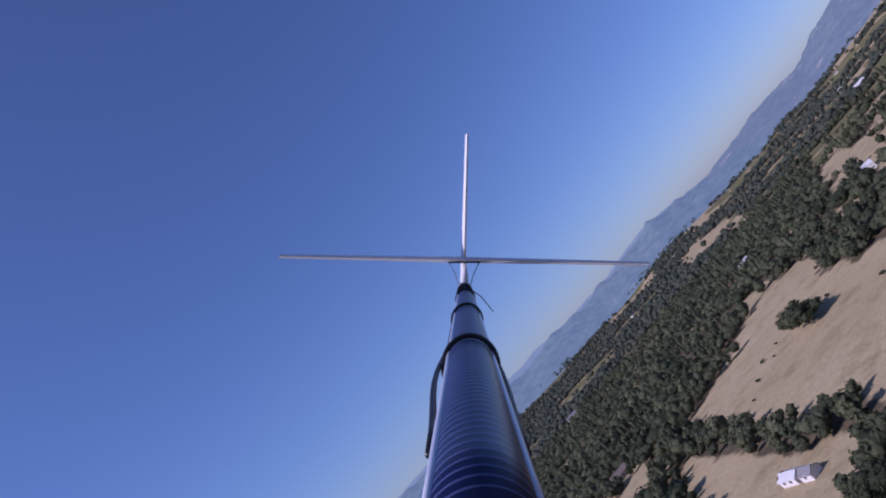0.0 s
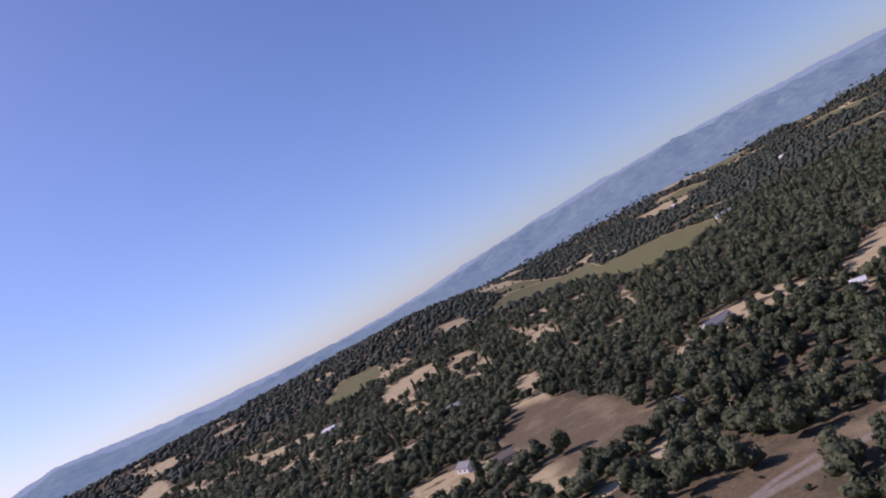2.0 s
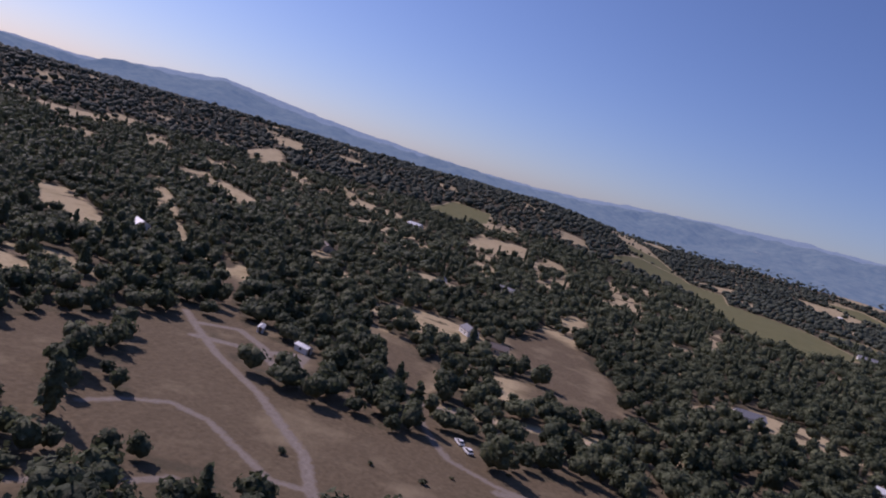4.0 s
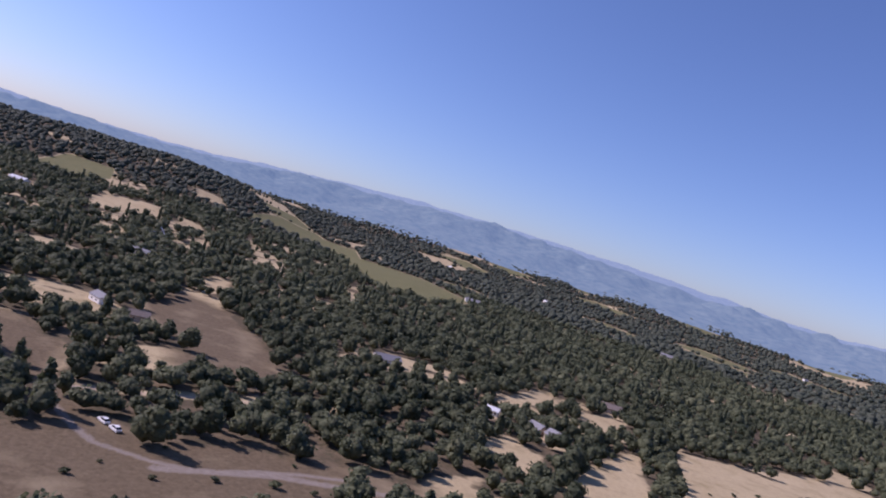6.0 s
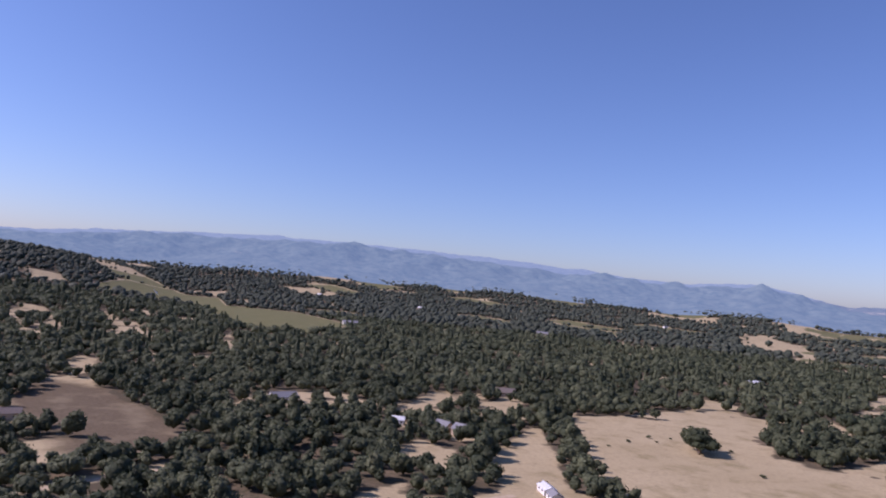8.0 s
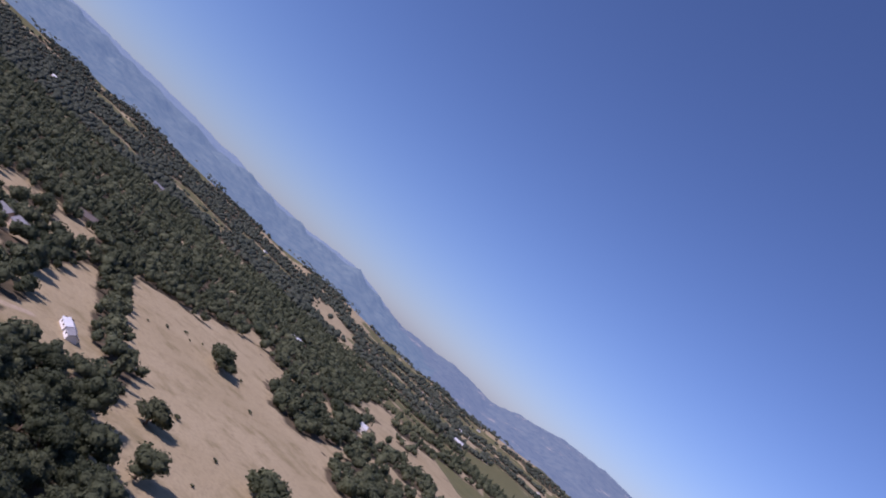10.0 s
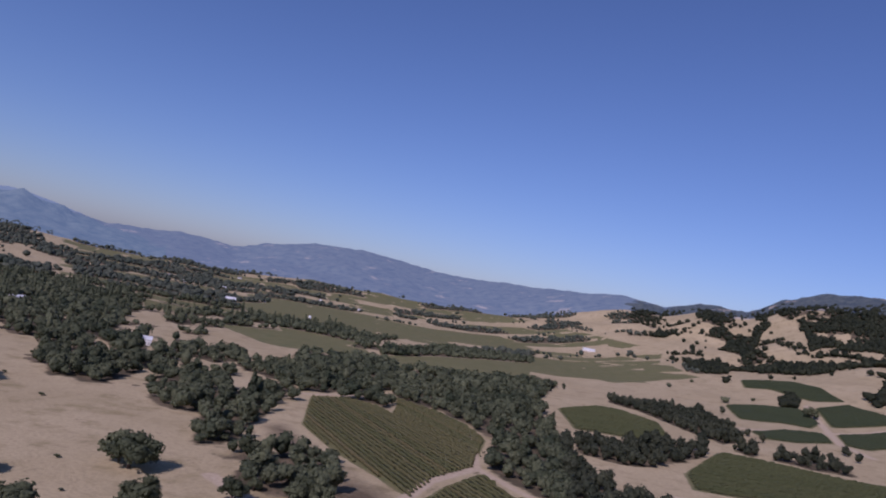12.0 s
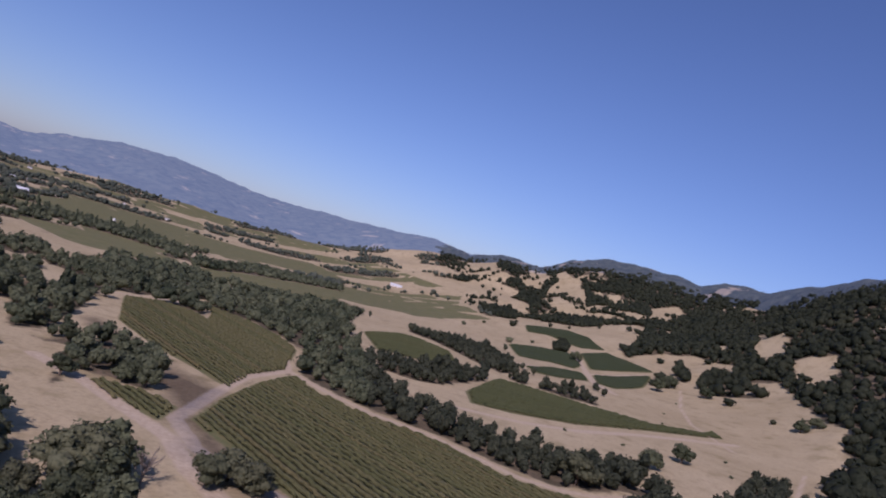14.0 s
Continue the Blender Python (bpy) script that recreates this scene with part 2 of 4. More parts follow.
def height(x, y):
    x, y = np.asarray(x, float), np.asarray(y, float)
    dx, dy = x + 120, y - 250
    r, az = np.hypot(dx, dy) + 1e-6, np.degrees(np.arctan2(dx, dy))
    ramp = 6 * np.logaddexp(0, (0.065 * x - 0.01 * y + 30) / 6) * (1 - smooth(900, 1800, r))
    far = np.interp(az, AZ_FAR, FAR)
    top = 83 + far * np.tan(np.radians(np.interp(az, AZ, ELEV)))
    east = smooth(2, 12, az)
    rise = smooth(0.3 - 0.05 * east, 1.0, r / far) ** (1.6 - 0.4 * east)
    hills = top * rise * (1 + 0.3 * (0.55 - np.abs(ripple(x, y, 650)) * 1.6) * smooth(1.0, 0.55, r / far) - 0.25 * smooth(1.0, 1.5, r / far))
    bumps = ripple(x, y, 160) * 2.2 * smooth(350, 900, r)
    fold = 70 * np.exp(-((r - 1800) / 620) ** 2) * smooth(-82, -98, az) * (1 + 0.12 * ripple(x, y, 420))
    return ramp + hills + bumps + fold * (1 - smooth(150, 170, az))


# ---- land cover: signed distances to field edges, positive inside ----
def inside(poly, x, y):
    """Distance from a polygon's edge, positive inside it, negative outside, cut off at 60 m."""
    out = np.full(x.shape, -60.0)
    px, py = [p[0] for p in poly], [p[1] for p in poly]
    near = (x > min(px) - 60) & (x < max(px) + 60) & (y > min(py) - 60) & (y < max(py) + 60)
    if not near.any():
        return out
    qx, qy = x[near], y[near]
    d, odd = np.full(qx.shape, 60.0), np.zeros(qx.shape, bool)
    for (ax, ay), (bx, by) in zip(poly, poly[1:] + poly[:1]):
        ex, ey = bx - ax, by - ay
        s = np.clip(((qx - ax) * ex + (qy - ay) * ey) / (ex * ex + ey * ey + 1e-9), 0, 1)
        d = np.minimum(d, np.hypot(qx - ax - s * ex, qy - ay - s * ey))
        if ey:
            odd ^= ((ay > qy) != (by > qy)) & (qx < ex * (qy - ay) / ey + ax)
    out[near] = np.where(odd, d, -d)
    return out


def along(line, width, x, y):
    out = np.full(x.shape, -60.0)
    px, py = [p[0] for p in line], [p[1] for p in line]
    near = (x > min(px) - 60) & (x < max(px) + 60) & (y > min(py) - 60) & (y < max(py) + 60)
    qx, qy = x[near], y[near]
    d = np.full(qx.shape, 60.0)
    for (ax, ay), (bx, by) in zip(line, line[1:]):
        ex, ey = bx - ax, by - ay
        s = np.clip(((qx - ax) * ex + (qy - ay) * ey) / (ex * ex + ey * ey + 1e-9), 0, 1)
        d = np.minimum(d, np.hypot(qx - ax - s * ex, qy - ay - s * ey))
    out[near] = width / 2 - d
    return out


OPEN, WOOD, VINES, BARE, TRACKS = [], [], [], [], []


def glade(poly, k=1.5):
    """A clearing with room round it."""
    cx, cy = sum(p[0] for p in poly) / len(poly), sum(p[1] for p in poly) / len(poly)
    OPEN.append([(cx + (x - cx) * k + 6, cy + (y - cy) * k + 4) for x, y in poly])


# grazed hill meadow with the two tongues beside the vineyards
OPEN.append([(-471, 530), (-469, 558), (-493, 647), (-538, 696), (-500, 705), (-493, 659), (-454, 668), (-363, 562), (-338, 559), (-326, 582), (-289, 540), (-267, 539), (-240, 480), (-228, 368), (-262, 388), (-283, 411), (-315, 442), (-325, 435), (-366, 460), (-430, 497)])
OPEN.append([(-271, 500), (-250, 493), (-218, 469), (-204, 435), (-170, 433), (-176, 479), (-199, 519), (-232, 528), (-252, 623), (-258, 655), (-232, 640), (-190, 500), (-150, 455), (-146, 400), (-105, 355), (-125, 338), (-180, 338), (-215, 362), (-236, 385), (-280, 410)])
OPEN.append([(-402, 438), (-439, 477), (-376, 441), (-340, 421), (-309, 408), (-299, 395), (-316, 396), (-355, 401)])
# slope with the farm roads
OPEN.append([(-345, 135), (-313, 166), (-304, 196), (-303, 217), (-289, 229), (-303, 228), (-316, 229), (-307, 242), (-309, 258), (-330, 271), (-345, 290), (-335, 320), (-305, 325), (-275, 300), (-262, 262), (-250, 236), (-240, 205), (-232, 180), (-270, 120)])
OPEN.append([(-373, 134), (-356, 151), (-351, 165), (-340, 179), (-326, 186), (-318, 175), (-345, 144)])
OPEN.append([(-434, 172), (-429, 187), (-398, 198), (-402, 211), (-366, 223), (-352, 219), (-378, 208), (-384, 193)])
OPEN.append([(-851, 366), (-919, 394), (-716, 360)])
OPEN.append([(-1066, 167), (-1051, 194), (-920, 224), (-860, 218), (-994, 186)])
OPEN.append([(-1089, 253), (-980, 285), (-965, 307), (-864, 292), (-954, 267)])
OPEN.append([(-335, 342), (-345, 360), (-321, 346), (-318, 334)])
OPEN.append([(-1318, 1629), (-1098, 1559), (-921, 1326), (-1030, 1321)])
OPEN.append([(-308, 280), (-306, 315), (-309, 340), (-315, 368), (-321, 396), (-331, 394), (-326, 350), (-320, 320), (-318, 284)])
# clearings in the western oak woods
OPEN.append([(-985, 71), (-1087, 86), (-1054, 137), (-841, 135), (-883, 116)])
OPEN.append([(-881, 181), (-814, 215), (-779, 211)])
OPEN.append([(-658, 240), (-678, 257), (-581, 253), (-553, 243)])
OPEN.append([(-520, 217), (-526, 232), (-600, 238), (-690, 248), (-640, 262), (-570, 256), (-524, 270), (-480, 286), (-425, 290), (-408, 280), (-418, 264), (-440, 254), (-470, 240)])
glade([(-493, -81), (-498, -69), (-465, -24), (-461, -12), (-436, -2), (-456, -40)])
glade([(-654, -122), (-589, -60), (-498, 15), (-479, 47), (-490, 26), (-536, -24)])
glade([(-802, -211), (-823, -193), (-764, -113), (-716, -88), (-754, -158)])
glade([(-1071, -233), (-1091, -220), (-1014, -141), (-978, -131), (-1012, -176)])
glade([(-1114, -165), (-1071, -117), (-1042, -99), (-1055, -127)])
glade([(-1148, -353), (-1242, -361), (-1152, -299), (-1109, -303)])
glade([(-984, -418), (-981, -390), (-933, -343), (-919, -354)])
glade([(-434, 92), (-457, 84), (-427, 103), (-402, 113)])
glade([(-605, 51), (-605, 63), (-570, 78), (-568, 72)])
glade([(-558, 88), (-554, 98), (-529, 115), (-533, 106)])
glade([(-897, -564), (-959, -522), (-1017, -488), (-920, -481)])
glade([(-1474, -508), (-1459, -434), (-1358, -382), (-1364, -419)])
glade([(-1426, -389), (-1397, -322), (-1396, -308), (-1381, -351)])
glade([(-823, 118), (-817, 143), (-768, 157), (-753, 147)])
glade([(-1273, 39), (-1272, 77), (-1222, 88), (-1212, 64)])
glade([(-1096, 73), (-1078, 133), (-993, 142), (-1008, 110)])
glade([(-917, 261), (-884, 299), (-845, 288)])
OPEN.append([(-1739, 385), (-1852, 526), (-1700, 480)])
OPEN.append([(-499, 320), (-528, 344), (-478, 325)])
OPEN.append([(-1270, 1557), (-1318, 1697), (-1020, 1475), (-881, 1288), (-1013, 1368), (-1065, 1345)])
OPEN.append([(-773, 758), (-745, 766), (-704, 717)])
OPEN.append([(-544, 481), (-553, 511), (-566, 534), (-532, 523), (-478, 485), (-507, 492)])
OPEN.append([(-1743, 1862), (-1692, 1949), (-1578, 1825), (-1632, 1758)])
OPEN.append([(-463, 733), (-426, 710), (-363, 636), (-405, 672)])
# glades between the white house and the upper vineyard
OPEN.append([(-551, 943), (-533, 1007), (-475, 892), (-484, 859), (-443, 760), (-448, 755)])
OPEN.append([(-436, 811), (-445, 892), (-412, 913), (-393, 942), (-353, 926), (-305, 769), (-323, 758), (-369, 807), (-371, 761), (-423, 816)])
OPEN.append([(-359, 677), (-326, 664), (-305, 675), (-268, 627), (-286, 626), (-322, 644)])
OPEN.append([(-326, 576), (-317, 587), (-298, 544), (-300, 530)])
# eastern hillside
OPEN.append([(-90, 569), (-53, 495), (-30, 484), (10, 470), (22, 440), (-6, 384), (-31, 372), (-60, 340), (20, 350), (103, 482), (247, 636), (314, 758), (313, 867), (408, 1098), (420, 1500), (60, 1700), (-200, 1370), (-170, 1140), (-84, 1000), (-104, 830), (-98, 690)])
WOOD.append([(-246, 695), (-212, 735), (-169, 671), (-143, 618), (-126, 527), (-110, 500), (-94, 486), (-80, 500), (-86, 570), (-94, 640), (-102, 740), (-108, 815), (-132, 864), (-202, 873), (-251, 803)])
WOOD.append([(-92, 486), (-68, 471), (-50, 450), (-36, 438), (-12, 438), (8, 450), (28, 480), (10, 486), (-14, 475), (-38, 482), (-58, 496), (-86, 516)])
WOOD.append([(-199, 418), (-207, 450), (-215, 476), (-210, 515), (-194, 510), (-180, 489), (-171, 455), (-178, 440), (-194, 446), (-193, 417)])
WOOD.append([(-238, 192), (-250, 207), (-246, 221), (-251, 232), (-260, 246), (-240, 264), (-212, 262), (-190, 240), (-190, 190)])
WOOD.append([(-444, 479), (-467, 522), (-418, 489), (-358, 456), (-324, 437), (-314, 441), (-297, 419), (-270, 392), (-285, 398), (-310, 409), (-341, 423), (-387, 449)])
# bald slopes between the eastern woods
glade([(357, 2123), (417, 2284), (438, 2242), (403, 2068), (380, 2046), (356, 2082)], 1.4)
glade([(398, 1947), (430, 1986), (460, 1979), (429, 1822), (396, 1725), (367, 1736), (336, 1761)], 1.4)
glade([(467, 2195), (462, 2097), (452, 2054), (431, 2063)], 1.4)
glade([(347, 1681), (390, 1640), (426, 1587), (419, 1558), (373, 1598), (344, 1639)], 1.4)
glade([(401, 1668), (449, 1716), (479, 1745), (435, 1654), (401, 1636)], 1.4)
glade([(563, 1706), (587, 1707), (616, 1717), (609, 1661), (549, 1575), (514, 1561)], 1.4)
glade([(426, 1296), (467, 1345), (493, 1359), (428, 1243), (424, 1267)], 1.4)
OPEN.append([(236, 1263), (298, 1341), (347, 1358), (407, 1367), (382, 1294), (292, 1166), (277, 1115), (343, 1100), (384, 1067), (330, 989), (292, 964), (261, 983), (260, 1097), (256, 1166)])
glade([(410, 1046), (430, 1055), (437, 1038), (421, 973), (374, 913), (401, 993)], 1.4)
glade([(371, 843), (381, 844), (374, 797), (350, 767), (339, 780)], 1.4)
glade([(213, 2221), (231, 2150), (291, 2209), (308, 2209), (258, 2132), (212, 2134)], 1.4)
glade([(263, 2091), (298, 2135), (322, 2110), (291, 2083)], 1.4)
glade([(56, 2053), (115, 2010), (162, 2034), (237, 2048), (283, 1999), (245, 1896), (189, 1882), (128, 1917), (68, 1974)], 1.4)
glade([(112, 1822), (173, 1748), (234, 1696), (290, 1681), (268, 1648), (178, 1661), (119, 1719)], 1.4)
glade([(12, 2537), (49, 2544), (81, 2424), (55, 2247), (16, 2356)], 1.4)
glade([(240, 1874), (267, 1820), (280, 1728), (249, 1706), (221, 1765)], 1.4)
OPEN.append([(-225, 850), (-217, 900), (-195, 862), (-212, 808)])
OPEN.append([(-138, 1000), (-122, 1099), (-112, 974)])
OPEN.append([(-106, 792), (-65, 863), (-83, 794)])
OPEN.append([(-98, 732), (-80, 751), (-70, 707), (-94, 692)])
OPEN.append([(-230, 740), (-221, 754), (-200, 680), (-212, 690)])
OPEN.append([(-460, 783), (-475, 809), (-451, 846), (-426, 851), (-376, 714)])
OPEN.append([(-392, 887), (-405, 1005), (-365, 916), (-340, 809)])
OPEN.append([(-339, 697), (-328, 723), (-290, 660), (-311, 673)])
OPEN.append([(-316, 1042), (-302, 1072), (-270, 946), (-290, 963)])
OPEN.append([(-324, 647), (-330, 692), (-287, 637), (-284, 610)])
# woods and clumps on the eastern slopes
WOOD.append([(258, 1616), (295, 1698), (339, 1642), (382, 1559), (407, 1544), (358, 1439), (308, 1422), (279, 1465), (246, 1460)])
WOOD.append([(147, 1567), (204, 1673), (260, 1661), (208, 1471), (144, 1375), (123, 1404)])
WOOD.append([(363, 1288), (420, 1394), (413, 1311), (418, 1236), (389, 1108), (407, 1066), (373, 1017), (358, 1092), (325, 1119), (296, 1100), (292, 1128)])
WOOD.append([(267, 1113), (292, 1128), (279, 1101), (261, 1090)])
WOOD.append([(277, 975), (301, 1010), (304, 984), (279, 935), (250, 905)])
WOOD.append([(292, 943), (326, 975), (342, 941), (354, 889), (307, 827), (272, 864), (243, 843)])
WOOD.append([(-44, 900), (-18, 850), (0, 772), (16, 726), (38, 752), (50, 832), (42, 905), (8, 925), (-40, 950)])
WOOD.append([(14, 704), (22, 726), (36, 722), (36, 704), (26, 692)])
WOOD.append([(34, 692), (44, 712), (66, 716), (88, 702), (82, 674), (54, 676)])
WOOD.append([(-90, 606), (-66, 592), (-44, 600), (-40, 610), (-8, 660), (-6, 692), (-34, 672), (-60, 650), (-88, 652)])
WOOD.append([(161, 1079), (214, 1200), (211, 1147), (178, 1063)])
WOOD.append([(217, 900), (252, 957), (262, 942), (236, 891)])
WOOD.append([(256, 1087), (291, 1140), (393, 1236), (351, 1130), (328, 1112)])
WOOD.append([(258, 856), (303, 942), (338, 959), (362, 944), (330, 847), (279, 721), (260, 666), (230, 629), (215, 581), (163, 530), (145, 465), (300, 470), (464, 836), (590, 1187), (691, 1444), (650, 1498), (585, 1513), (429, 1320), (421, 1397), (376, 1283), (359, 1184), (378, 1151), (413, 1121), (365, 994)])
WOOD.append([(-273, 145), (-292, 138), (-311, 135), (-265, 178), (-257, 176), (-266, 162), (-246, 177), (-231, 180), (-264, 148)])
WOOD.append([(-215, 193), (-223, 198), (-239, 208), (-247, 209), (-246, 216), (-241, 221), (-200, 225)])
WOOD.append([(-317, 305), (-314, 311), (-324, 320), (-314, 328), (-286, 327), (-272, 300), (-291, 298)])
# low woods, then two narrow strips of dark floor beside lone hillside oaks
WOOD.append([(-4, 410), (18, 430), (53, 466), (103, 520), (130, 513), (60, 413), (25, 378), (0, 388)])
WOOD.append([(228, 680), (244, 694), (246, 690), (232, 677)])
WOOD.append([(200, 860), (214, 872), (216, 868), (203, 856)])
NEAR_VINES = []
NEAR_VINES.append([(-246, 648), (-226, 664), (-206, 655), (-192, 632), (-196, 668), (-206, 704), (-172, 672), (-146, 632), (-134, 600), (-134, 530), (-146, 500), (-150, 466), (-169, 490), (-192, 516), (-221, 560)])
NEAR_VINES.append([(-118, 366), (-137, 392), (-153, 415), (-150, 448), (-142, 490), (-131, 522), (-117, 496), (-97, 474), (-74, 462), (-58, 442), (-48, 428), (-36, 422), (-20, 424), (-28, 404), (-42, 390), (-60, 372), (-80, 358)])
NEAR_VINES.append([(-191, 429), (-190, 438), (-172, 435), (-159, 425), (-160, 406), (-173, 413)])
NEAR_VINES.append([(4, 690), (28, 682), (62, 660), (105, 645), (150, 662), (172, 684), (165, 656), (125, 634), (80, 608), (25, 572), (-15, 560), (-38, 562), (-34, 600)])
NEAR_VINES.append([(-92, 790), (-60, 845), (-36, 845), (-14, 790), (-20, 704), (-44, 690), (-84, 694)])
VINES += NEAR_VINES
BLOCKS = []
BLOCKS.append([(200, 1075), (245, 1100), (262, 985), (228, 976), (171, 950)])
BLOCKS.append([(158, 906), (250, 968), (238, 940), (204, 879), (148, 820), (136, 835)])
BLOCKS.append([(186, 1323), (248, 1286), (262, 1224), (250, 1118), (218, 1130), (197, 1216), (172, 1247)])
BLOCKS.append([(100, 1055), (143, 1070), (183, 1064), (170, 972), (146, 930), (124, 945), (82, 930)])
BLOCKS.append([(64, 835), (103, 882), (146, 903), (130, 838), (88, 800), (63, 794)])
VINES.append([(-13, 1552), (40, 1490), (101, 1392), (137, 1347), (100, 1303), (39, 1245), (-12, 1149), (-60, 1179)])
VINES.append([(81, 1628), (132, 1545), (123, 1404), (70, 1429)])
VINES.append([(-182, 1153), (-108, 1310), (-13, 1431), (43, 1227), (-17, 1170), (-79, 1126)])
VINES.append([(-271, 1488), (-150, 1521), (-1, 1603), (-78, 1172), (-187, 1218)])
VINES.append([(-464, 1151), (-418, 1230), (-324, 1133), (-350, 1010), (-370, 962)])
VINES.append([(-1393, 228), (-1638, 288), (-1589, 463), (-1371, 450), (-1382, 358)])
VINES += BLOCKS
VINES.append([(-1380, 386), (-1400, 465), (-1340, 552), (-1110, 585), (-950, 490), (-960, 420)])
VINES.append([(-1200, -47), (-1380, -54), (-1367, 21), (-1233, 46), (-1137, 17)])
OPEN.append([(-258, 655), (-236, 550), (-226, 518), (-200, 490), (-168, 436), (-150, 440), (-150, 466), (-192, 516), (-221, 560), (-246, 648), (-206, 704), (-206, 716), (-240, 680)])
# green fields, hedges and tan strips of the open valley
VINES.append([(-643, 1403), (-664, 1619), (-509, 1913), (-367, 1336), (-447, 1373), (-499, 1289), (-551, 1263)])
VINES.append([(-464, 1773), (-208, 2036), (-113, 1769), (-190, 1668), (-246, 1633), (-298, 1476), (-351, 1304)])
VINES.append([(-482, 1005), (-439, 1076), (-382, 1073), (-311, 1046), (-280, 969), (-322, 929), (-365, 909), (-387, 913)])
VINES.append([(-294, 994), (-170, 1256), (-116, 1305), (-117, 1001), (-187, 970), (-235, 911)])
VINES.append([(-649, 1124), (-594, 1142), (-551, 1063), (-594, 1038)])
OPEN.append([(-528, 1372), (-451, 1389), (-446, 1347), (-503, 1320)])
OPEN.append([(-343, 1203), (-305, 1469), (-246, 1633), (-198, 1660), (-270, 1276), (-301, 1094)])
OPEN.append([(-536, 1100), (-466, 1140), (-363, 1118), (-358, 1080), (-449, 1088), (-515, 1054)])
OPEN.append([(-228, 778), (-196, 776), (-193, 752), (-214, 728)])
# tan glades with single oaks between the meadow and the valley fields, and round the houses in the woods
for plot in ([(-647, 1133), (-605, 1135), (-546, 1017), (-554, 996), (-489, 858), (-528, 919)], [(-459, 807), (-480, 903), (-485, 972), (-460, 925), (-425, 799), (-448, 794)],
             [(-468, 951), (-443, 991), (-375, 845), (-363, 799), (-382, 815), (-405, 815)], [(-435, 1002), (-388, 972), (-331, 792), (-341, 780), (-386, 904)],
             [(-387, 731), (-357, 723), (-333, 707), (-285, 643), (-284, 634), (-322, 673), (-345, 687)], [(-328, 586), (-349, 636), (-341, 631), (-319, 588)],
             [(-503, 425), (-562, 478), (-515, 468), (-516, 456), (-488, 422)], [(-396, 380), (-415, 397), (-395, 400), (-367, 392), (-359, 380), (-374, 379)],
             [(-519, 485), (-558, 520), (-497, 492), (-462, 468), (-486, 474)], [(-334, 348), (-332, 357), (-325, 353), (-322, 345)]):
    OPEN.append(plot)
HEDGES = [[(-555, 1244), (-447, 1286), (-355, 1264), (-324, 1126), (-400, 1131), (-515, 1148)],
          [(-285, 1214), (-212, 1511), (-114, 1674), (-116, 1305), (-192, 1221), (-257, 1111)]]
# the edge of the oak woods above the farm roads
WOOD.append([(-323, 194), (-308, 215), (-302, 228), (-316, 236), (-312, 247), (-312, 261), (-320, 275), (-322, 290), (-320, 305), (-333, 335), (-395, 330), (-400, 288), (-410, 268), (-372, 232), (-352, 224), (-345, 205)])
WOOD.append([(-352, 376), (-372, 394), (-398, 404), (-415, 425), (-430, 448), (-412, 448), (-380, 420), (-349, 396), (-335, 385)])
# oaks all round the tin barn and along the white sheds
WOOD.append([(-268, 303), (-282, 309), (-308, 330), (-310, 343), (-291, 337), (-275, 334), (-279, 350), (-289, 358), (-305, 373), (-321, 394), (-290, 386), (-295, 398), (-293, 423), (-262, 388), (-234, 374), (-227, 342), (-216, 296)])
WOOD.append([(-327, 357), (-346, 390), (-321, 394), (-305, 373), (-313, 363), (-302, 341)])
BARE.append([(-150, 456), (-172, 478), (-200, 512), (-228, 552), (-232, 545), (-205, 500), (-168, 440), (-158, 420), (-154, 412)])
BARE.append([(-430, 90), (-430, 215), (-350, 225), (-355, 335), (-262, 340), (-250, 275), (-205, 255), (-200, 150), (-270, 85)])
BARE.append([(-625, 195), (-500, 225), (-400, 255), (-400, 300), (-460, 310), (-560, 300), (-560, 260)])
BARE.append([(-156, 412), (-150, 425), (-132, 385), (-112, 362), (-122, 352), (-146, 385)])
TRACKS.append(([(-215, 452), (-192, 433), (-172, 412), (-154, 393), (-143, 370), (-129, 350)], 6))
TRACKS.append(([(-133, 531), (-148, 495), (-153, 456), (-157, 412), (-146, 389), (-130, 372), (-112, 358)], 5))
TRACKS.append(([(-133, 531), (-114, 503), (-94, 480), (-72, 467), (-55, 446), (-44, 433), (-30, 428), (-14, 430), (-2, 437)], 4))
TRACKS.append(([(-254, 652), (-235, 675), (-206, 698), (-170, 670), (-144, 618), (-133, 531)], 4))
TRACKS.append(([(2, 440), (-14, 418), (-29, 398), (-45, 383), (-66, 364)], 5))
TRACKS.append(([(-48, 540), (-16, 540), (22, 554), (64, 584), (112, 612), (165, 640)], 6))
TRACKS.append(([(199, 1100), (161, 937), (133, 833), (132, 776)], 7))
TRACKS.append(([(246, 969), (157, 912), (60, 850)], 6))
TRACKS.append(([(249, 890), (195, 780), (161, 695), (144, 608)], 3.5))
TRACKS.append(([(-349, 129), (-332, 147), (-316, 165), (-298, 191), (-282, 208), (-272, 219), (-257, 228), (-245, 240)], 3.0))
TRACKS.append(([(-252, 172), (-262, 176), (-270, 183), (-269, 194), (-261, 208), (-254, 220), (-257, 229)], 2.2))
TRACKS.append(([(-217, 191), (-225, 197), (-232, 203), (-239, 207)], 2.2))
TRACKS.append(([(-339, 140), (-350, 152), (-340, 168), (-330, 176), (-322, 184)], 3.6))
TRACKS.append(([(84, 465), (167, 571)], 2.5))
TRACKS.append(([(-330, 230), (-315, 239), (-306, 246), (-301, 260), (-301, 273), (-308, 285), (-313, 297), (-316, 310)], 2.4))
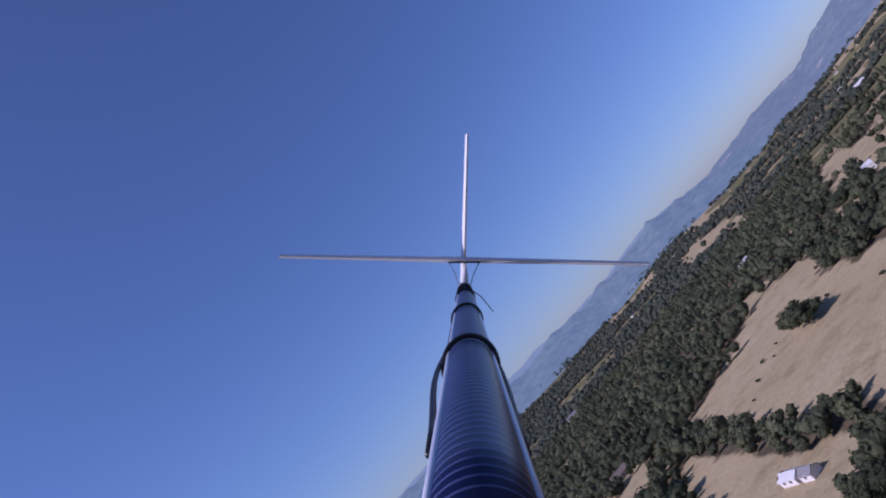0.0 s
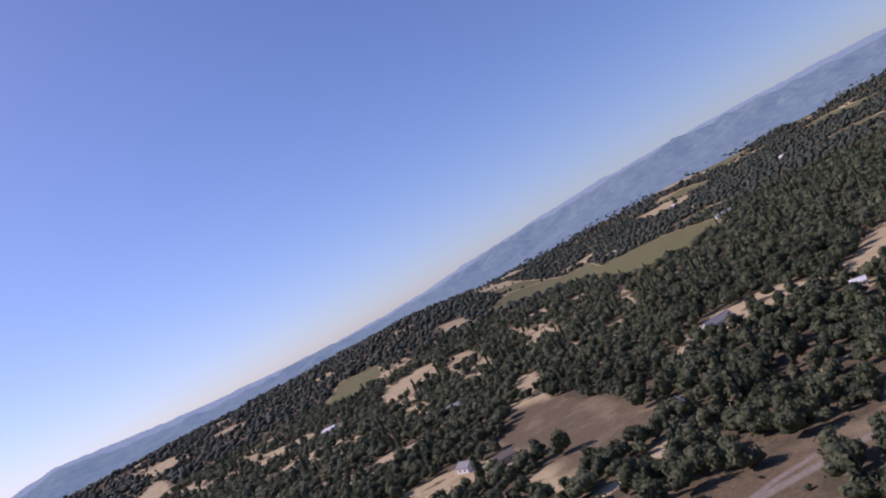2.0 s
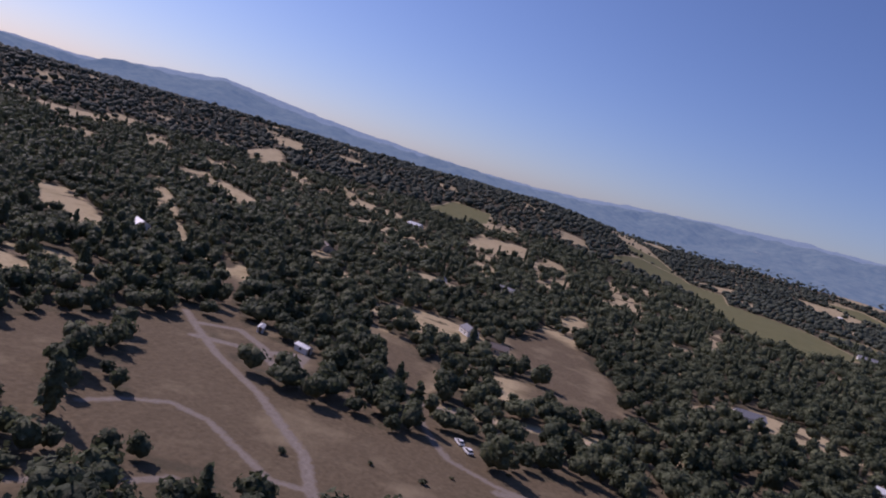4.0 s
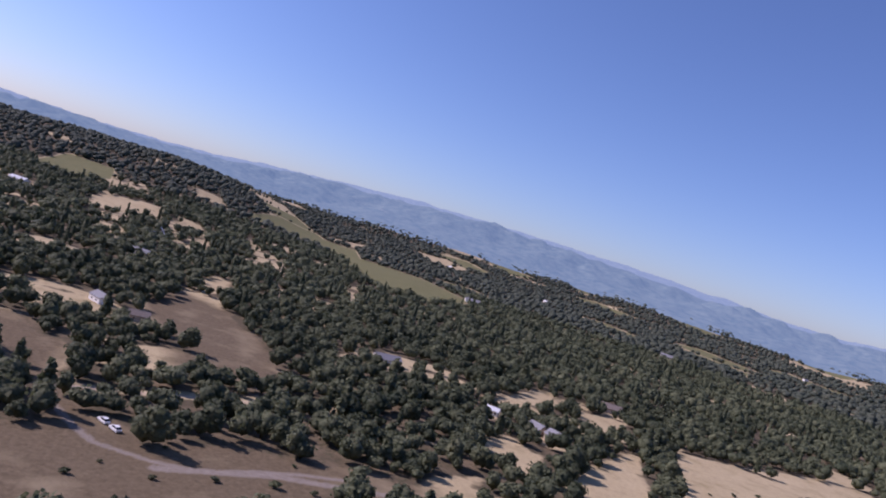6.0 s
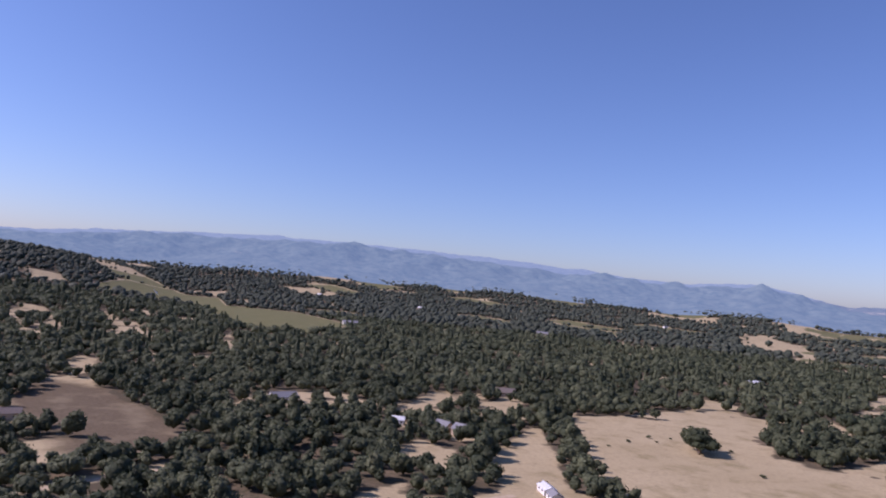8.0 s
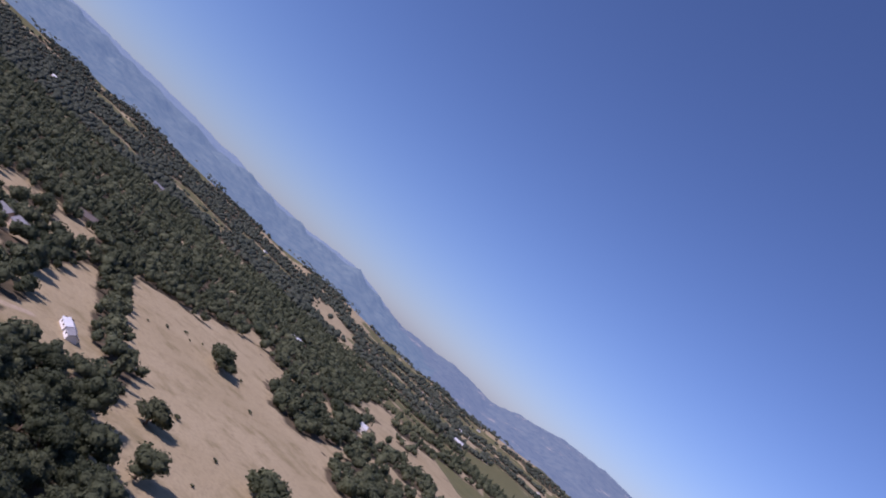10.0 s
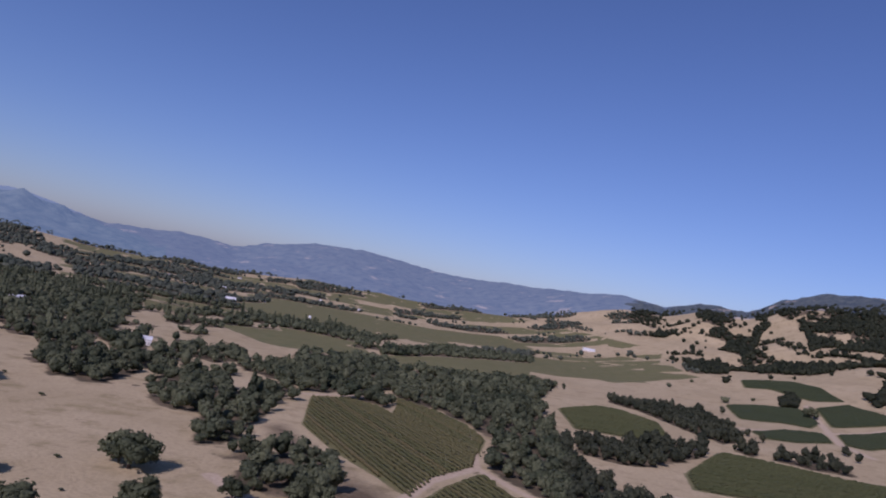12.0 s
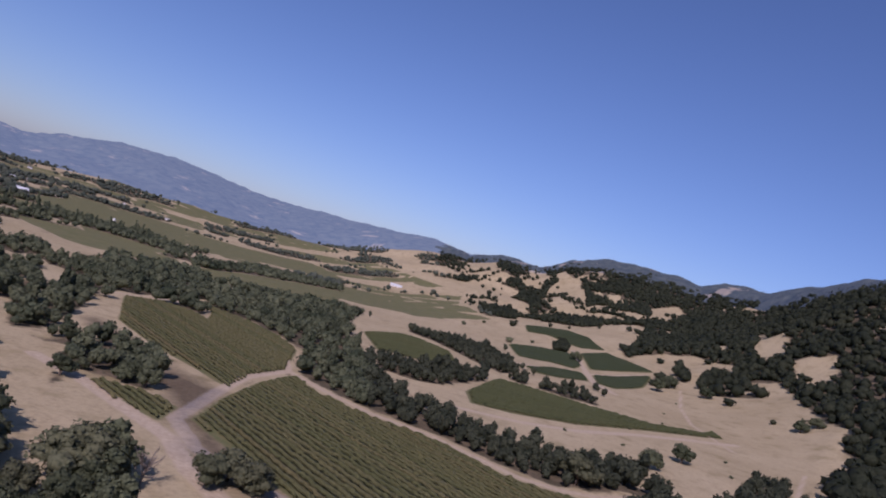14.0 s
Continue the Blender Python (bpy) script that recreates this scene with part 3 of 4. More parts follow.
TRACKS.append(([(-297, 262), (-308, 290), (-310, 314), (-314, 340), (-320, 366), (-325, 392)], 3.6))
TRACKS.append(([(-345, 225), (-351, 236), (-358, 250), (-368, 267), (-376, 283), (-389, 297), (-393, 311)], 3.0))
TRACKS.append(([(-232, 300), (-222, 316), (-214, 330), (-196, 340)], 2.4))
TRACKS.append(([(-312, 361), (-300, 368), (-288, 360)], 5.4))
TRACKS.append(([(-325, 150), (-335, 170), (-348, 180), (-330, 185)], 4.2))


def cells(x, y, turn, wide, deep, seed):
    """Rectangular plots: a random number and the distance to the plot's edge."""
    c, s = math.cos(turn), math.sin(turn)
    u, v = (c * x + s * y) / wide, (-s * x + c * y) / deep
    u = u + 0.37 * np.floor(v)
    iu, iv = np.floor(u), np.floor(v)
    pick = np.modf(np.abs(np.sin(iu * 127.1 + iv * 311.7 + seed) * 43758.5453))[0]
    edge = np.minimum(np.minimum(u - iu, iu + 1 - u) * wide, np.minimum(v - iv, iv + 1 - v) * deep)
    return pick, edge


YARDS = [[(-335, 398), (-320, 416), (-303, 412), (-292, 388), (-302, 374), (-322, 382)]]


def yard(x, y, size):
    """Clears the ground round a building and down towards the open valley floor."""
    d = math.atan2(250 - y, -120 - x)
    c, s = math.cos(d), math.sin(d)
    YARDS.append([(x + c * u - s * v, y + s * u + c * v) for u, v in ((-0.5 * size, -0.7 * size), (0.9 * size, -0.65 * size), (1.3 * size, 0), (0.9 * size, 0.65 * size), (-0.5 * size, 0.7 * size))])


def cover(x, y):
    """Signed distances (open, vine, track, bare) at places of the plan."""
    r, az = np.hypot(x + 120, y - 250), np.degrees(np.arctan2(x + 120, y - 250))
    top = lambda polys: np.max([inside(p, x, y) for p in polys], axis=0)
    open_, wood, vine, bare = top(OPEN), np.maximum(top(WOOD), top(HEDGES)), top(VINES), top(BARE)
    hedge = top(HEDGES)
    track = np.max([along(line, w, x, y) for line, w in TRACKS], axis=0)
    # trees that stand inside the western clearings, and bald streaks in the eastern evergreens
    open_ = np.where(((r > 470) & (az < -40)) | ((az >= -40) & (az < -6) & (y > 570) & (r < 1000) & (vine < -8)), open_ - 22 * smooth(0.22, 0.5, ripple(x, y, 26)), open_)
    streak = ripple(0.9 * x + 0.35 * y, 0.3 * y - 0.15 * x, 48)
    wood = np.where((az > 16) & (x > 225) & (y > 560), wood - 60 * smooth(0.40, 0.62, streak), wood)
    open_ = np.where((az > 16) & (x > 225) & (y > 560), np.maximum(open_, (streak - 0.34) * 60), open_)
    # scattered glades in the western oak woods
    glade = (ripple(0.75 * x - 0.3 * y, 0.5 * y + 0.2 * x, 40) - 0.56) * 24 + ripple(x + 900, y, 240) * 9
    open_ = np.maximum(open_, np.where((az < -8) & (r > 150), np.minimum(glade, 25), -60))
    # plots of the open valley to the north
    pick, edge = cells(x, y, 0.55, 210, 82, 1.0)
    greener = smooth(-26, -8, az)
    valley = np.minimum(smooth(900, 1100, r) * 40 - 20, smooth(-44, -30, az) * 40 - 20)
    valley = np.minimum(valley, smooth(14, 6, az) * 40 - 20)
    hill = height(x, y)
    valley = np.minimum(valley, (60 - hill) * 0.8)
    west = np.minimum(smooth(1150, 1350, r) * 40 - 20, smooth(-100, -88, az) * 40 - 20)
    west = np.minimum(np.minimum(west, (70 - hill) * 0.8), np.where(az < -36, 20, -20))
    pick_w, edge_w = cells(x, y, 0.2, 230, 120, 4.0)
    open_ = np.maximum(open_, np.minimum(west, np.where(pick_w < 0.2, edge_w - 8, -20)))
    vine = np.maximum(vine, np.minimum(west, np.where(pick_w < 0.1, edge_w - 11, -20)))
    vine = np.maximum(vine, np.minimum(valley, np.where(pick < 0.3 + 0.35 * greener, edge - 6 + 9 * ripple(x, y, 120), -20)))
    open_ = np.maximum(open_, np.minimum(valley, np.where(pick < 0.42 + 0.38 * greener, edge - 2 + 9 * ripple(x, y, 120), -20)))
    vine = np.minimum(vine, -hedge)
    # bald patches on the hills
    bald = (ripple(x, y - 400, 110) - 0.3) * 30 + (ripple(x, y, 35)) * 6
    slope = np.minimum(smooth(-6, 4, az) * 60 - 30, (hill - 55) * 0.6)
    slope = np.minimum(slope, smooth(15, 9, az) * 40 - 22)
    open_ = np.maximum(open_, np.minimum(slope, bald + 8))
    thicket = np.minimum((ripple(x, y, 34) + 0.3 * smooth(240, 420, x) - 0.7) * 22, smooth(190, 250, x) * 30 - 10)
    open_ = np.minimum(open_, -np.maximum(wood, np.where(vine > -8, -20, np.where(az > 2, thicket, -20))))
    open_ = np.maximum(open_, top(YARDS))
    open_ = np.maximum(open_, np.maximum(vine, track))
    return open_, vine, track, bare


def ground():
    """One sheet, fine under the flight path and coarser towards the horizon."""
    a = np.radians(np.concatenate([np.linspace(-142, 64, 660, endpoint=False), np.linspace(64, 218, 60, endpoint=False)]))
    around, out = len(a), 457
    r = np.concatenate(([0.0, 0.01], np.geomspace(20, 110, 26, endpoint=False), np.geomspace(110, 1200, 330, endpoint=False), np.geomspace(1200, 4850, 100)))
    rr_, aa = np.meshgrid(r[1:], a, indexing="ij")
    x = np.concatenate(([-120.0], (-120 + rr_ * np.sin(aa)).ravel()))
    y = np.concatenate(([250.0], (250 + rr_ * np.cos(aa)).ravel()))
    verts = np.stack([x, y, height(x, y)], -1)
    i, k = np.meshgrid(np.arange(out - 1), np.arange(around), indexing="ij")
    n = (k + 1) % around
    quads = np.stack([1 + i * around + k, 1 + i * around + n, 1 + (i + 1) * around + n, 1 + (i + 1) * around + k], -1).reshape(-1, 4)
    me = mesh_of("ground", verts, quads, EARTH, True)
    for name, v in zip(("open", "vine", "track", "bare"), cover(x, y)):
        me.attributes.new(name, "FLOAT", "POINT").data.foreach_set("value", np.ascontiguousarray(v, np.float32))
    return tagged(new("ground", me), "dry valley floor with tan grass, woods and vineyards", "ground", kind="structure")


def distant_hills(az0, az1, r0, r1, ridge, material, label):
    """One of the ranges behind the valley, beyond everything that can be walked to."""
    wide, deep = int((az1 - az0) * 3.4), 44
    az = np.radians(np.linspace(az0, az1, wide))
    rr_, aa = np.meshgrid(np.geomspace(r0, r1, deep), az, indexing="ij")
    x, y = -120 + rr_ * np.sin(aa), 250 + rr_ * np.cos(aa)
    k = (rr_ - r0) / (r1 - r0)
    crest = ridge * np.exp(-((k - 0.62) / 0.26) ** 2) * (0.45 + 1.1 * np.abs(ripple(x, y, 330)) + 0.35 * ripple(x + 700, y, 110))
    fold = 5 * np.abs(ripple(x, y, 60)) + 16 * np.abs(ripple(x, y, 260)) * smooth(0.0, 0.3, k)
    ends = smooth(az0, az0 + 7, np.degrees(aa)) * smooth(az1, az1 - 7, np.degrees(aa))
    z = height(x, y) - 3 + 9 * smooth(0, 0.06, k) + (fold + crest * ends) * smooth(0.0, 0.2, k)
    i, j = np.meshgrid(np.arange(deep - 1), np.arange(wide - 1), indexing="ij")
    quads = np.stack([i * wide + j, i * wide + j + 1, (i + 1) * wide + j + 1, (i + 1) * wide + j], -1).reshape(-1, 4)
    me = mesh_of("backdrop", np.stack([x, y, z], -1).reshape(-1, 3), quads[:, ::-1], material, True)
    return tagged(new("backdrop", me), label, "hills", kind="structure")


def eastern_ridge():
    """The brushy range that closes the valley beyond the hillside fields."""
    az = np.linspace(5, 48, 300)
    k = np.linspace(0.78, 1.2, 90)
    kk, aa = np.meshgrid(k, az, indexing="ij")
    rr_ = kk * np.interp(aa, AZ_FAR, FAR)
    x, y = -120 + rr_ * np.sin(np.radians(aa)), 250 + rr_ * np.cos(np.radians(aa))
    lift = smooth(0.78, 0.83, kk) * smooth(5, 8, aa)
    z = height(x, y) - 3 + 9 * lift + (5 * np.abs(ripple(x, y, 40)) + 14 * np.abs(ripple(x, y, 190))) * lift
    i, j = np.meshgrid(np.arange(89), np.arange(299), indexing="ij")
    quads = np.stack([i * 300 + j, i * 300 + j + 1, (i + 1) * 300 + j + 1, (i + 1) * 300 + j], -1).reshape(-1, 4)
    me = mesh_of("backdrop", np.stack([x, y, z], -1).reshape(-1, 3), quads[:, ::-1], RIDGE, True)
    bald = np.max([inside(p, x, y) for p in OPEN], axis=0)
    me.attributes.new("open", "FLOAT", "POINT").data.foreach_set("value", np.ascontiguousarray(bald.ravel(), np.float32))
    return tagged(new("backdrop", me), "dark brushy range with bald patches behind the fields", "hills", kind="structure")


# kind, place, turn, length, depth, wall height, rise, wall, roof, windows a side, label
BUILDINGS = []


def plan_building(*values):
    BUILDINGS.append(values)
    yard(values[1], values[2], values[4] * 0.8)


plan_building("barn", -283, 343, 115, 10, 7, 2.1, 1.2, TAN_WALL, WHITE_TIN, "low barn with a pale ribbed tin roof among oaks", 2)
plan_building("shed", -290, 353, 115, 5, 4, 2.6, 1.2, TAN_WALL, SHINGLE, "low brown-roofed shed beside the tin barn", 1)
plan_building("barn", -326, 407, 166, 7.5, 4.5, 2.0, 1.0, WHITE_WALL, WHITE_TIN, "white metal barn at the meadow's edge", 2)
plan_building("shed", -317, 404, 166, 5, 4, 1.9, 1.2, WHITE_WALL, GREY_SHINGLE, "white shed with a grey roof beside the barn", 1)
plan_building("house", -425, 425, 25, 10, 7, 3.2, 2.2, TAN_WALL, GREY_SHINGLE, "grey-roofed house in the oak woods")
plan_building("house", -436, 419, 25, 8, 6, 3.2, 2.0, TAN_WALL, GREY_SHINGLE, "grey-roofed house wing in the oak woods")
plan_building("house", -545, 519, 70, 13, 9, 3.2, 2.4, TAN_WALL, SHINGLE, "tan house in a small clearing")
plan_building("house", -519, 357, 100, 15, 9, 3.3, 2.2, WHITE_WALL, GREY_SHINGLE, "white house with a grey roof between oaks")
plan_building("house", -454, 402, 60, 6, 5, 2.6, 1.4, WHITE_WALL, WHITE_TIN, "small white house with a pale roof")
plan_building("house", -1116, 589, 80, 22, 11, 3.6, 2.6, WHITE_WALL, GREY_SHINGLE, "white farmhouse beside a far vineyard")
plan_building("house", -1091, 912, 60, 20, 11, 3.6, 2.6, WHITE_WALL, GREY_SHINGLE, "white house far down the valley")
plan_building("house", -413, 741, 30, 8, 6, 4.6, 2.2, WHITE_WALL, WHITE_TIN, "white house with a pale roof behind the meadow")
plan_building("house", -602, 832, 75, 15, 9, 3.4, 2.2, WHITE_WALL, WHITE_TIN, "long white house in the trees")
plan_building("shed", -352, 177, 75, 5.6, 3.2, 2.2, 0.7, WHITE_WALL, WHITE_TIN, "white-roofed shed beside the farm road", 1)
plan_building("trailer", -358, 156, 20, 5.0, 2.2, 2.0, 0.4, WHITE_WALL, WHITE_TIN, "white house trailer in a gravel farm yard", 2)
plan_building("house", -491, 207, 40, 10, 7, 3, 1.8, WHITE_WALL, GREY_SHINGLE, "grey-roofed cottage deep in the oak woods", 2)
plan_building("house", -470, 228, 100, 9, 7, 3, 1.8, TAN_WALL, SHINGLE, "brown-roofed cottage deep in the oak woods", 2)
plan_building("house", -466, 10, 60, 11, 8, 3, 2, WHITE_WALL, WHITE_TIN, "small white house below the western hill", 2)
plan_building("house", -662, 1423, 20, 20, 12, 4, 3, WHITE_WALL, WHITE_TIN, "white farm building on the valley floor")
plan_building("house", -607, 63, 40, 14, 9, 3.4, 2.2, TAN_WALL, SHINGLE, "tan house under the western hill")
plan_building("house", -690, 189, 70, 15, 9, 3.4, 2.2, WHITE_WALL, GREY_SHINGLE, "blue-grey roofed house in the woods")
plan_building("house", -958, 16, 70, 18, 10, 3.4, 2.2, WHITE_WALL, WHITE_TIN, "white house by a clearing on the western slope")
plan_building("barn", 4, 1843, 10, 26, 13, 4, 3, WHITE_WALL, WHITE_TIN, "white barn in the far fields")
far_rng = np.random.RandomState(21)
# a farmstead among the valley fields, and houses scattered beyond and to the west
FAR_HOUSES = [(-811, 1784), (-681, 1485), (-685, 1551), (-673, 1601), (-828, 1745), (-903, 1703), (-985, 1781), (-677, 1990), (-565, 1967), (-1178, 2127), (-1018, 2241),
              (-1820, 1180), (-1640, 930), (-1910, 760), (-1450, 1510), (-1700, 240)]
# bald openings in the eastern evergreens
YARDS.append([(486, 1157), (447, 1043), (390, 940), (380, 960), (413, 1040)])
YARDS.append([(389, 926), (406, 890), (372, 836), (358, 842), (368, 885)])
YARDS.append([(330, 905), (345, 880), (318, 810), (300, 800), (312, 860)])
for spot in FAR_HOUSES:
    yard(*spot, 8)
YARDS.append([(-326, 242), (-318, 239), (-310, 247), (-313, 254), (-322, 251)])

ground()
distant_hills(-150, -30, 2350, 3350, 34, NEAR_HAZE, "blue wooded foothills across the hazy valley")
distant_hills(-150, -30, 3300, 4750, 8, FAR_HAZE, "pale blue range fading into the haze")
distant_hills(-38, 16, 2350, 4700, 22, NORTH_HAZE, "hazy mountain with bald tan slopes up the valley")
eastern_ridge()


# ---- trees ----
rng = np.random.RandomState(11)


def ball(level):
    bm = bmesh.new()
    bmesh.ops.create_icosphere(bm, subdivisions=level, radius=1)
    v = np.array([p.co for p in bm.verts])
    f = np.array([[q.index for q in p.verts] for p in bm.faces])
    bm.free()
    return v, f


BALL1, BALL2 = ball(1), ball(2)


def cards(centres, size, outward):
    """Small leaf sprays: tilted quads at the given places."""
    n = len(centres)
    d = outward + rng.normal(0, 0.55, (n, 3))
    d /= np.linalg.norm(d, axis=1)[:, None] + 1e-9
    u = np.cross(d, rng.normal(size=(n, 3)))
    u /= np.linalg.norm(u, axis=1)[:, None] + 1e-9
    w = np.cross(d, u)
    s = size * rng.uniform(0.6, 1.3, (n, 1))
    corners = np.stack([centres - u * s - w * s * 0.7, centres + u * s - w * s * 0.5, centres + u * s * 0.8 + w * s, centres - u * s * 0.7 + w * s * 0.8], 1)
    corners[:, 2] += d * s * 0.4
    return corners.reshape(-1, 3), np.arange(4 * n).reshape(n, 4)


def triangles(quads):
    return np.concatenate([quads[:, :3], quads[:, [0, 2, 3]]])


def crown_arrays(high, wide, clumps, sprays, size, core):
    """Corners and triangles of a crown: dark clumps, and leaf sprays all over them."""
    verts, faces, base = [], [], 0
    for i in range(clumps):
        a, e = rng.uniform(0, math.tau), math.asin(rng.uniform(-0.6, 1))
        k = rng.uniform(0.45, 0.8) if i else 0.0
        c = np.array([math.cos(a) * math.cos(e) * wide * k, math.sin(a) * math.cos(e) * wide * k, high * 0.52 + math.sin(e) * high * 0.42 * k])
        rad = np.array([wide, wide, high * 0.42]) * (rng.uniform(0.24, 0.4) if i else 0.62)
        v = core[0] * (1 + rng.normal(0, 0.13, (len(core[0]), 1))) * rad + c
        verts.append(v), faces.append(core[1] + base)
        base += len(v)
        if sprays:
            d = rng.normal(size=(sprays, 3))
            d /= np.linalg.norm(d, axis=1)[:, None]
            v, q = cards(c + d * rad * rng.uniform(0.95, 1.3, (sprays, 1)), size, d)
            verts.append(v), faces.append(triangles(q) + base)
            base += len(v)
    return np.concatenate(verts), np.concatenate(faces)


def oak(high, wide):
    """A valley oak: forked trunk, limbs and a broken crown."""
    tree = new("oak_tree")
    bm = bmesh.new()
    tube(bm, [(0, 0, -0.6), (0.1, 0, high * 0.16), (0.25, 0.1, high * 0.34), (0.3, 0.2, high * 0.6)], [0.05 * high, 0.036 * high, 0.028 * high, 0.012 * high], 7)
    part("trunk", bm, BARK, tree)
    for k in range(4):
        a = k * math.tau / 4 + rng.uniform(-0.5, 0.5)
        bm = bmesh.new()
        tube(bm, [(0.1, 0, high * 0.2), (math.cos(a) * wide * 0.3, math.sin(a) * wide * 0.3, high * 0.36), (math.cos(a) * wide * 0.68, math.sin(a) * wide * 0.68, high * 0.52)], [0.022 * high, 0.016 * high, 0.006 * high], 5)
        part("limb", bm, BARK, tree)
    v, f = crown_arrays(high, wide, 17, 62, 0.40, BALL1)
    crown = new("crown", mesh_of("crown", v, f, OAK, True))
    crown.parent = tree
    return tree


def bare_tree(high):
    tree = new("dead_tree")
    bm = bmesh.new()
    tube(bm, [(0, 0, -0.5), (0, 0.1, high * 0.2), (0.2, 0.1, high * 0.5)], [0.3, 0.22, 0.12], 6)
    part("trunk", bm, TWIG, tree)
    for k in range(16):
        a, e = rng.uniform(0, math.tau), rng.uniform(0.35, 1.35)
        d = Vector((math.cos(a) * math.cos(e), math.sin(a) * math.cos(e), math.sin(e)))
        s = Vector((0.1, 0.1, high * rng.uniform(0.15, 0.45)))
        bm = bmesh.new()
        tube(bm, [s, s + d * high * 0.3, s + d * high * 0.55 + Vector((0, 0, high * 0.08))], [0.12, 0.08, 0.02], 5)
        for j in range(5):
            p = s + d * high * rng.uniform(0.2, 0.5)
            q = p + (d + Vector(rng.normal(0, 0.6, 3))).normalized() * high * 0.2
            tube(bm, [p, (p + q) / 2 + Vector((0, 0, 0.1)), q], [0.05, 0.03, 0.01], 4)
        part("branch", bm, TWIG, tree)
    return tree


def scatter(step, r0, r1, seed):
    """Jittered places round the valley between two distances, where the land is wooded."""
    rs = np.random.RandomState(seed)
    g = np.arange(-r1, r1, step)
    gx, gy = np.meshgrid(g, g)
    gx = gx.ravel() + rs.uniform(-0.42, 0.42, gx.size) * step - 120
    gy = gy.ravel() + rs.uniform(-0.42, 0.42, gy.size) * step + 250
    r, az = np.hypot(gx + 120, gy - 250), np.degrees(np.arctan2(gx + 120, gy - 250))
    keep = (r >= r0) & (r < r1) & (az > -140) & (az < 64)
    gx, gy = gx[keep], gy[keep]
    open_, vine, track, _ = cover(gx, gy)
    wooded = (open_ < -2.5) & (rs.uniform(size=gx.size) < 0.87 + 0.4 * ripple(gx, gy, 30))
    loose = (open_ >= 3) & (vine < -6) & (track < -4) & (rs.uniform(size=gx.size) < 0.006) & (np.hypot(gx + 120, gy - 250) > 540)
    keep = (wooded | loose) & ((gx < -60) | (np.hypot(gx + 120, gy - 250) < 0.84 * np.interp(np.degrees(np.arctan2(gx + 120, gy - 250)), AZ_FAR, FAR)))
    return gx[keep], gy[keep]


# lone trees that stand in the meadows
LONE = [(-381, 534, 13), (-374, 528, 12), (-390, 540, 11), (-271, 412, 10), (-235, 386, 10), (-239, 443, 12), (-246, 449, 11), (-276, 558, 11),
        (-215, 409, 10), (-198, 376, 12), (-192, 368, 11), (-186, 352, 12), (-160, 356, 12), (-164, 349, 13), (-157, 346, 10), (-134, 369, 9), (-138, 363, 9), (-128, 365, 8), (68, 530, 10),
        (36, 500, 9), (246, 693, 11), (262, 697, 10), (213, 868, 13), (240, 905, 14), (255, 850, 13), (-20, 440, 12), (170, 1000, 14), (-182, 340, 11)]
near_x, near_y = scatter(7.0, 70, 560, 3)
order = np.argsort(np.hypot(near_x + 175, near_y - 340))
near_x, near_y = near_x[order], near_y[order]
SINGLE = 255

OAKS = [oak(10, 5.2), oak(11, 6.0), oak(12, 5.6), oak(9, 5.4), oak(13, 6.6), oak(10, 6.2)]
for tree in OAKS:
    tagged(tree, "broad valley oak with a dusty grey-green crown", "tree", "valley oaks")
spots = [(x, y, h) for x, y, h in LONE] + [(x, y, 0) for x, y in zip(near_x[:SINGLE], near_y[:SINGLE])]
for i, (x, y, h) in enumerate(spots):
    source = OAKS[i % len(OAKS)]
    tall = (10, 11, 12, 9, 13, 10)[i % len(OAKS)]
    size = (h / tall) if h else rng.uniform(0.5, 1.0)
    m = pose(x, y, float(height(x, y)) - 0.1, 0, 0, rng.uniform(0, 360))
    ob = source if i < len(OAKS) else copy_thing(source, m)
    broad = 1.22 if h else 0.97
    ob.matrix_basis = m @ Matrix.Diagonal((size * broad, size * broad, size * rng.uniform(0.85, 1.05), 1))


dead = tagged(bare_tree(9), "leafless grey tree among the oaks", "tree")
dead.matrix_basis = pose(-151, 356, float(height(-151, 356)))


def woods(name, x, y, variants, size, label, leaves=None):
    """Very many trees in one mesh."""
    verts, faces, tones, base = [], [], [], 0
    pick, turn = rng.randint(0, len(variants), len(x)), rng.uniform(0, math.tau, len(x))
    stand = ripple(x, y, 55)
    grow = rng.uniform(0.55, 1.3, len(x)) * size * (1 + 0.16 * stand)
    z = height(x, y)
    for k, (v, f) in enumerate(variants):
        sel = np.where(pick == k)[0]
        c, s = np.cos(turn[sel])[:, None], np.sin(turn[sel])[:, None]
        g = grow[sel][:, None]
        vx = (v[None, :, 0] * c - v[None, :, 1] * s) * g + x[sel][:, None]
        vy = (v[None, :, 0] * s + v[None, :, 1] * c) * g + y[sel][:, None]
        vz = v[None, :, 2] * g * rng.uniform(0.8, 1.12, (len(sel), 1)) + z[sel][:, None]
        verts.append(np.stack([vx, vy, vz], -1).reshape(-1, 3))
        faces.append((f[None] + (np.arange(len(sel)) * len(v))[:, None, None] + base).reshape(-1, 3))
        tones.append(np.repeat(rng.uniform(0.1, 0.9, len(sel)) - 0.38 * stand[sel], len(v)) + rng.normal(0, 0.06, len(sel) * len(v)))
        base += len(sel) * len(v)
    ob = new(name, mesh_of(name, np.concatenate(verts), np.concatenate(faces), leaves or WOODS, True))
    ob.data.attributes.new("tone", "FLOAT", "POINT").data.foreach_set("value", np.ascontiguousarray(np.clip(np.concatenate(tones), 0, 1), np.float32))
    return tagged(ob, label, "woods", kind="stuff")


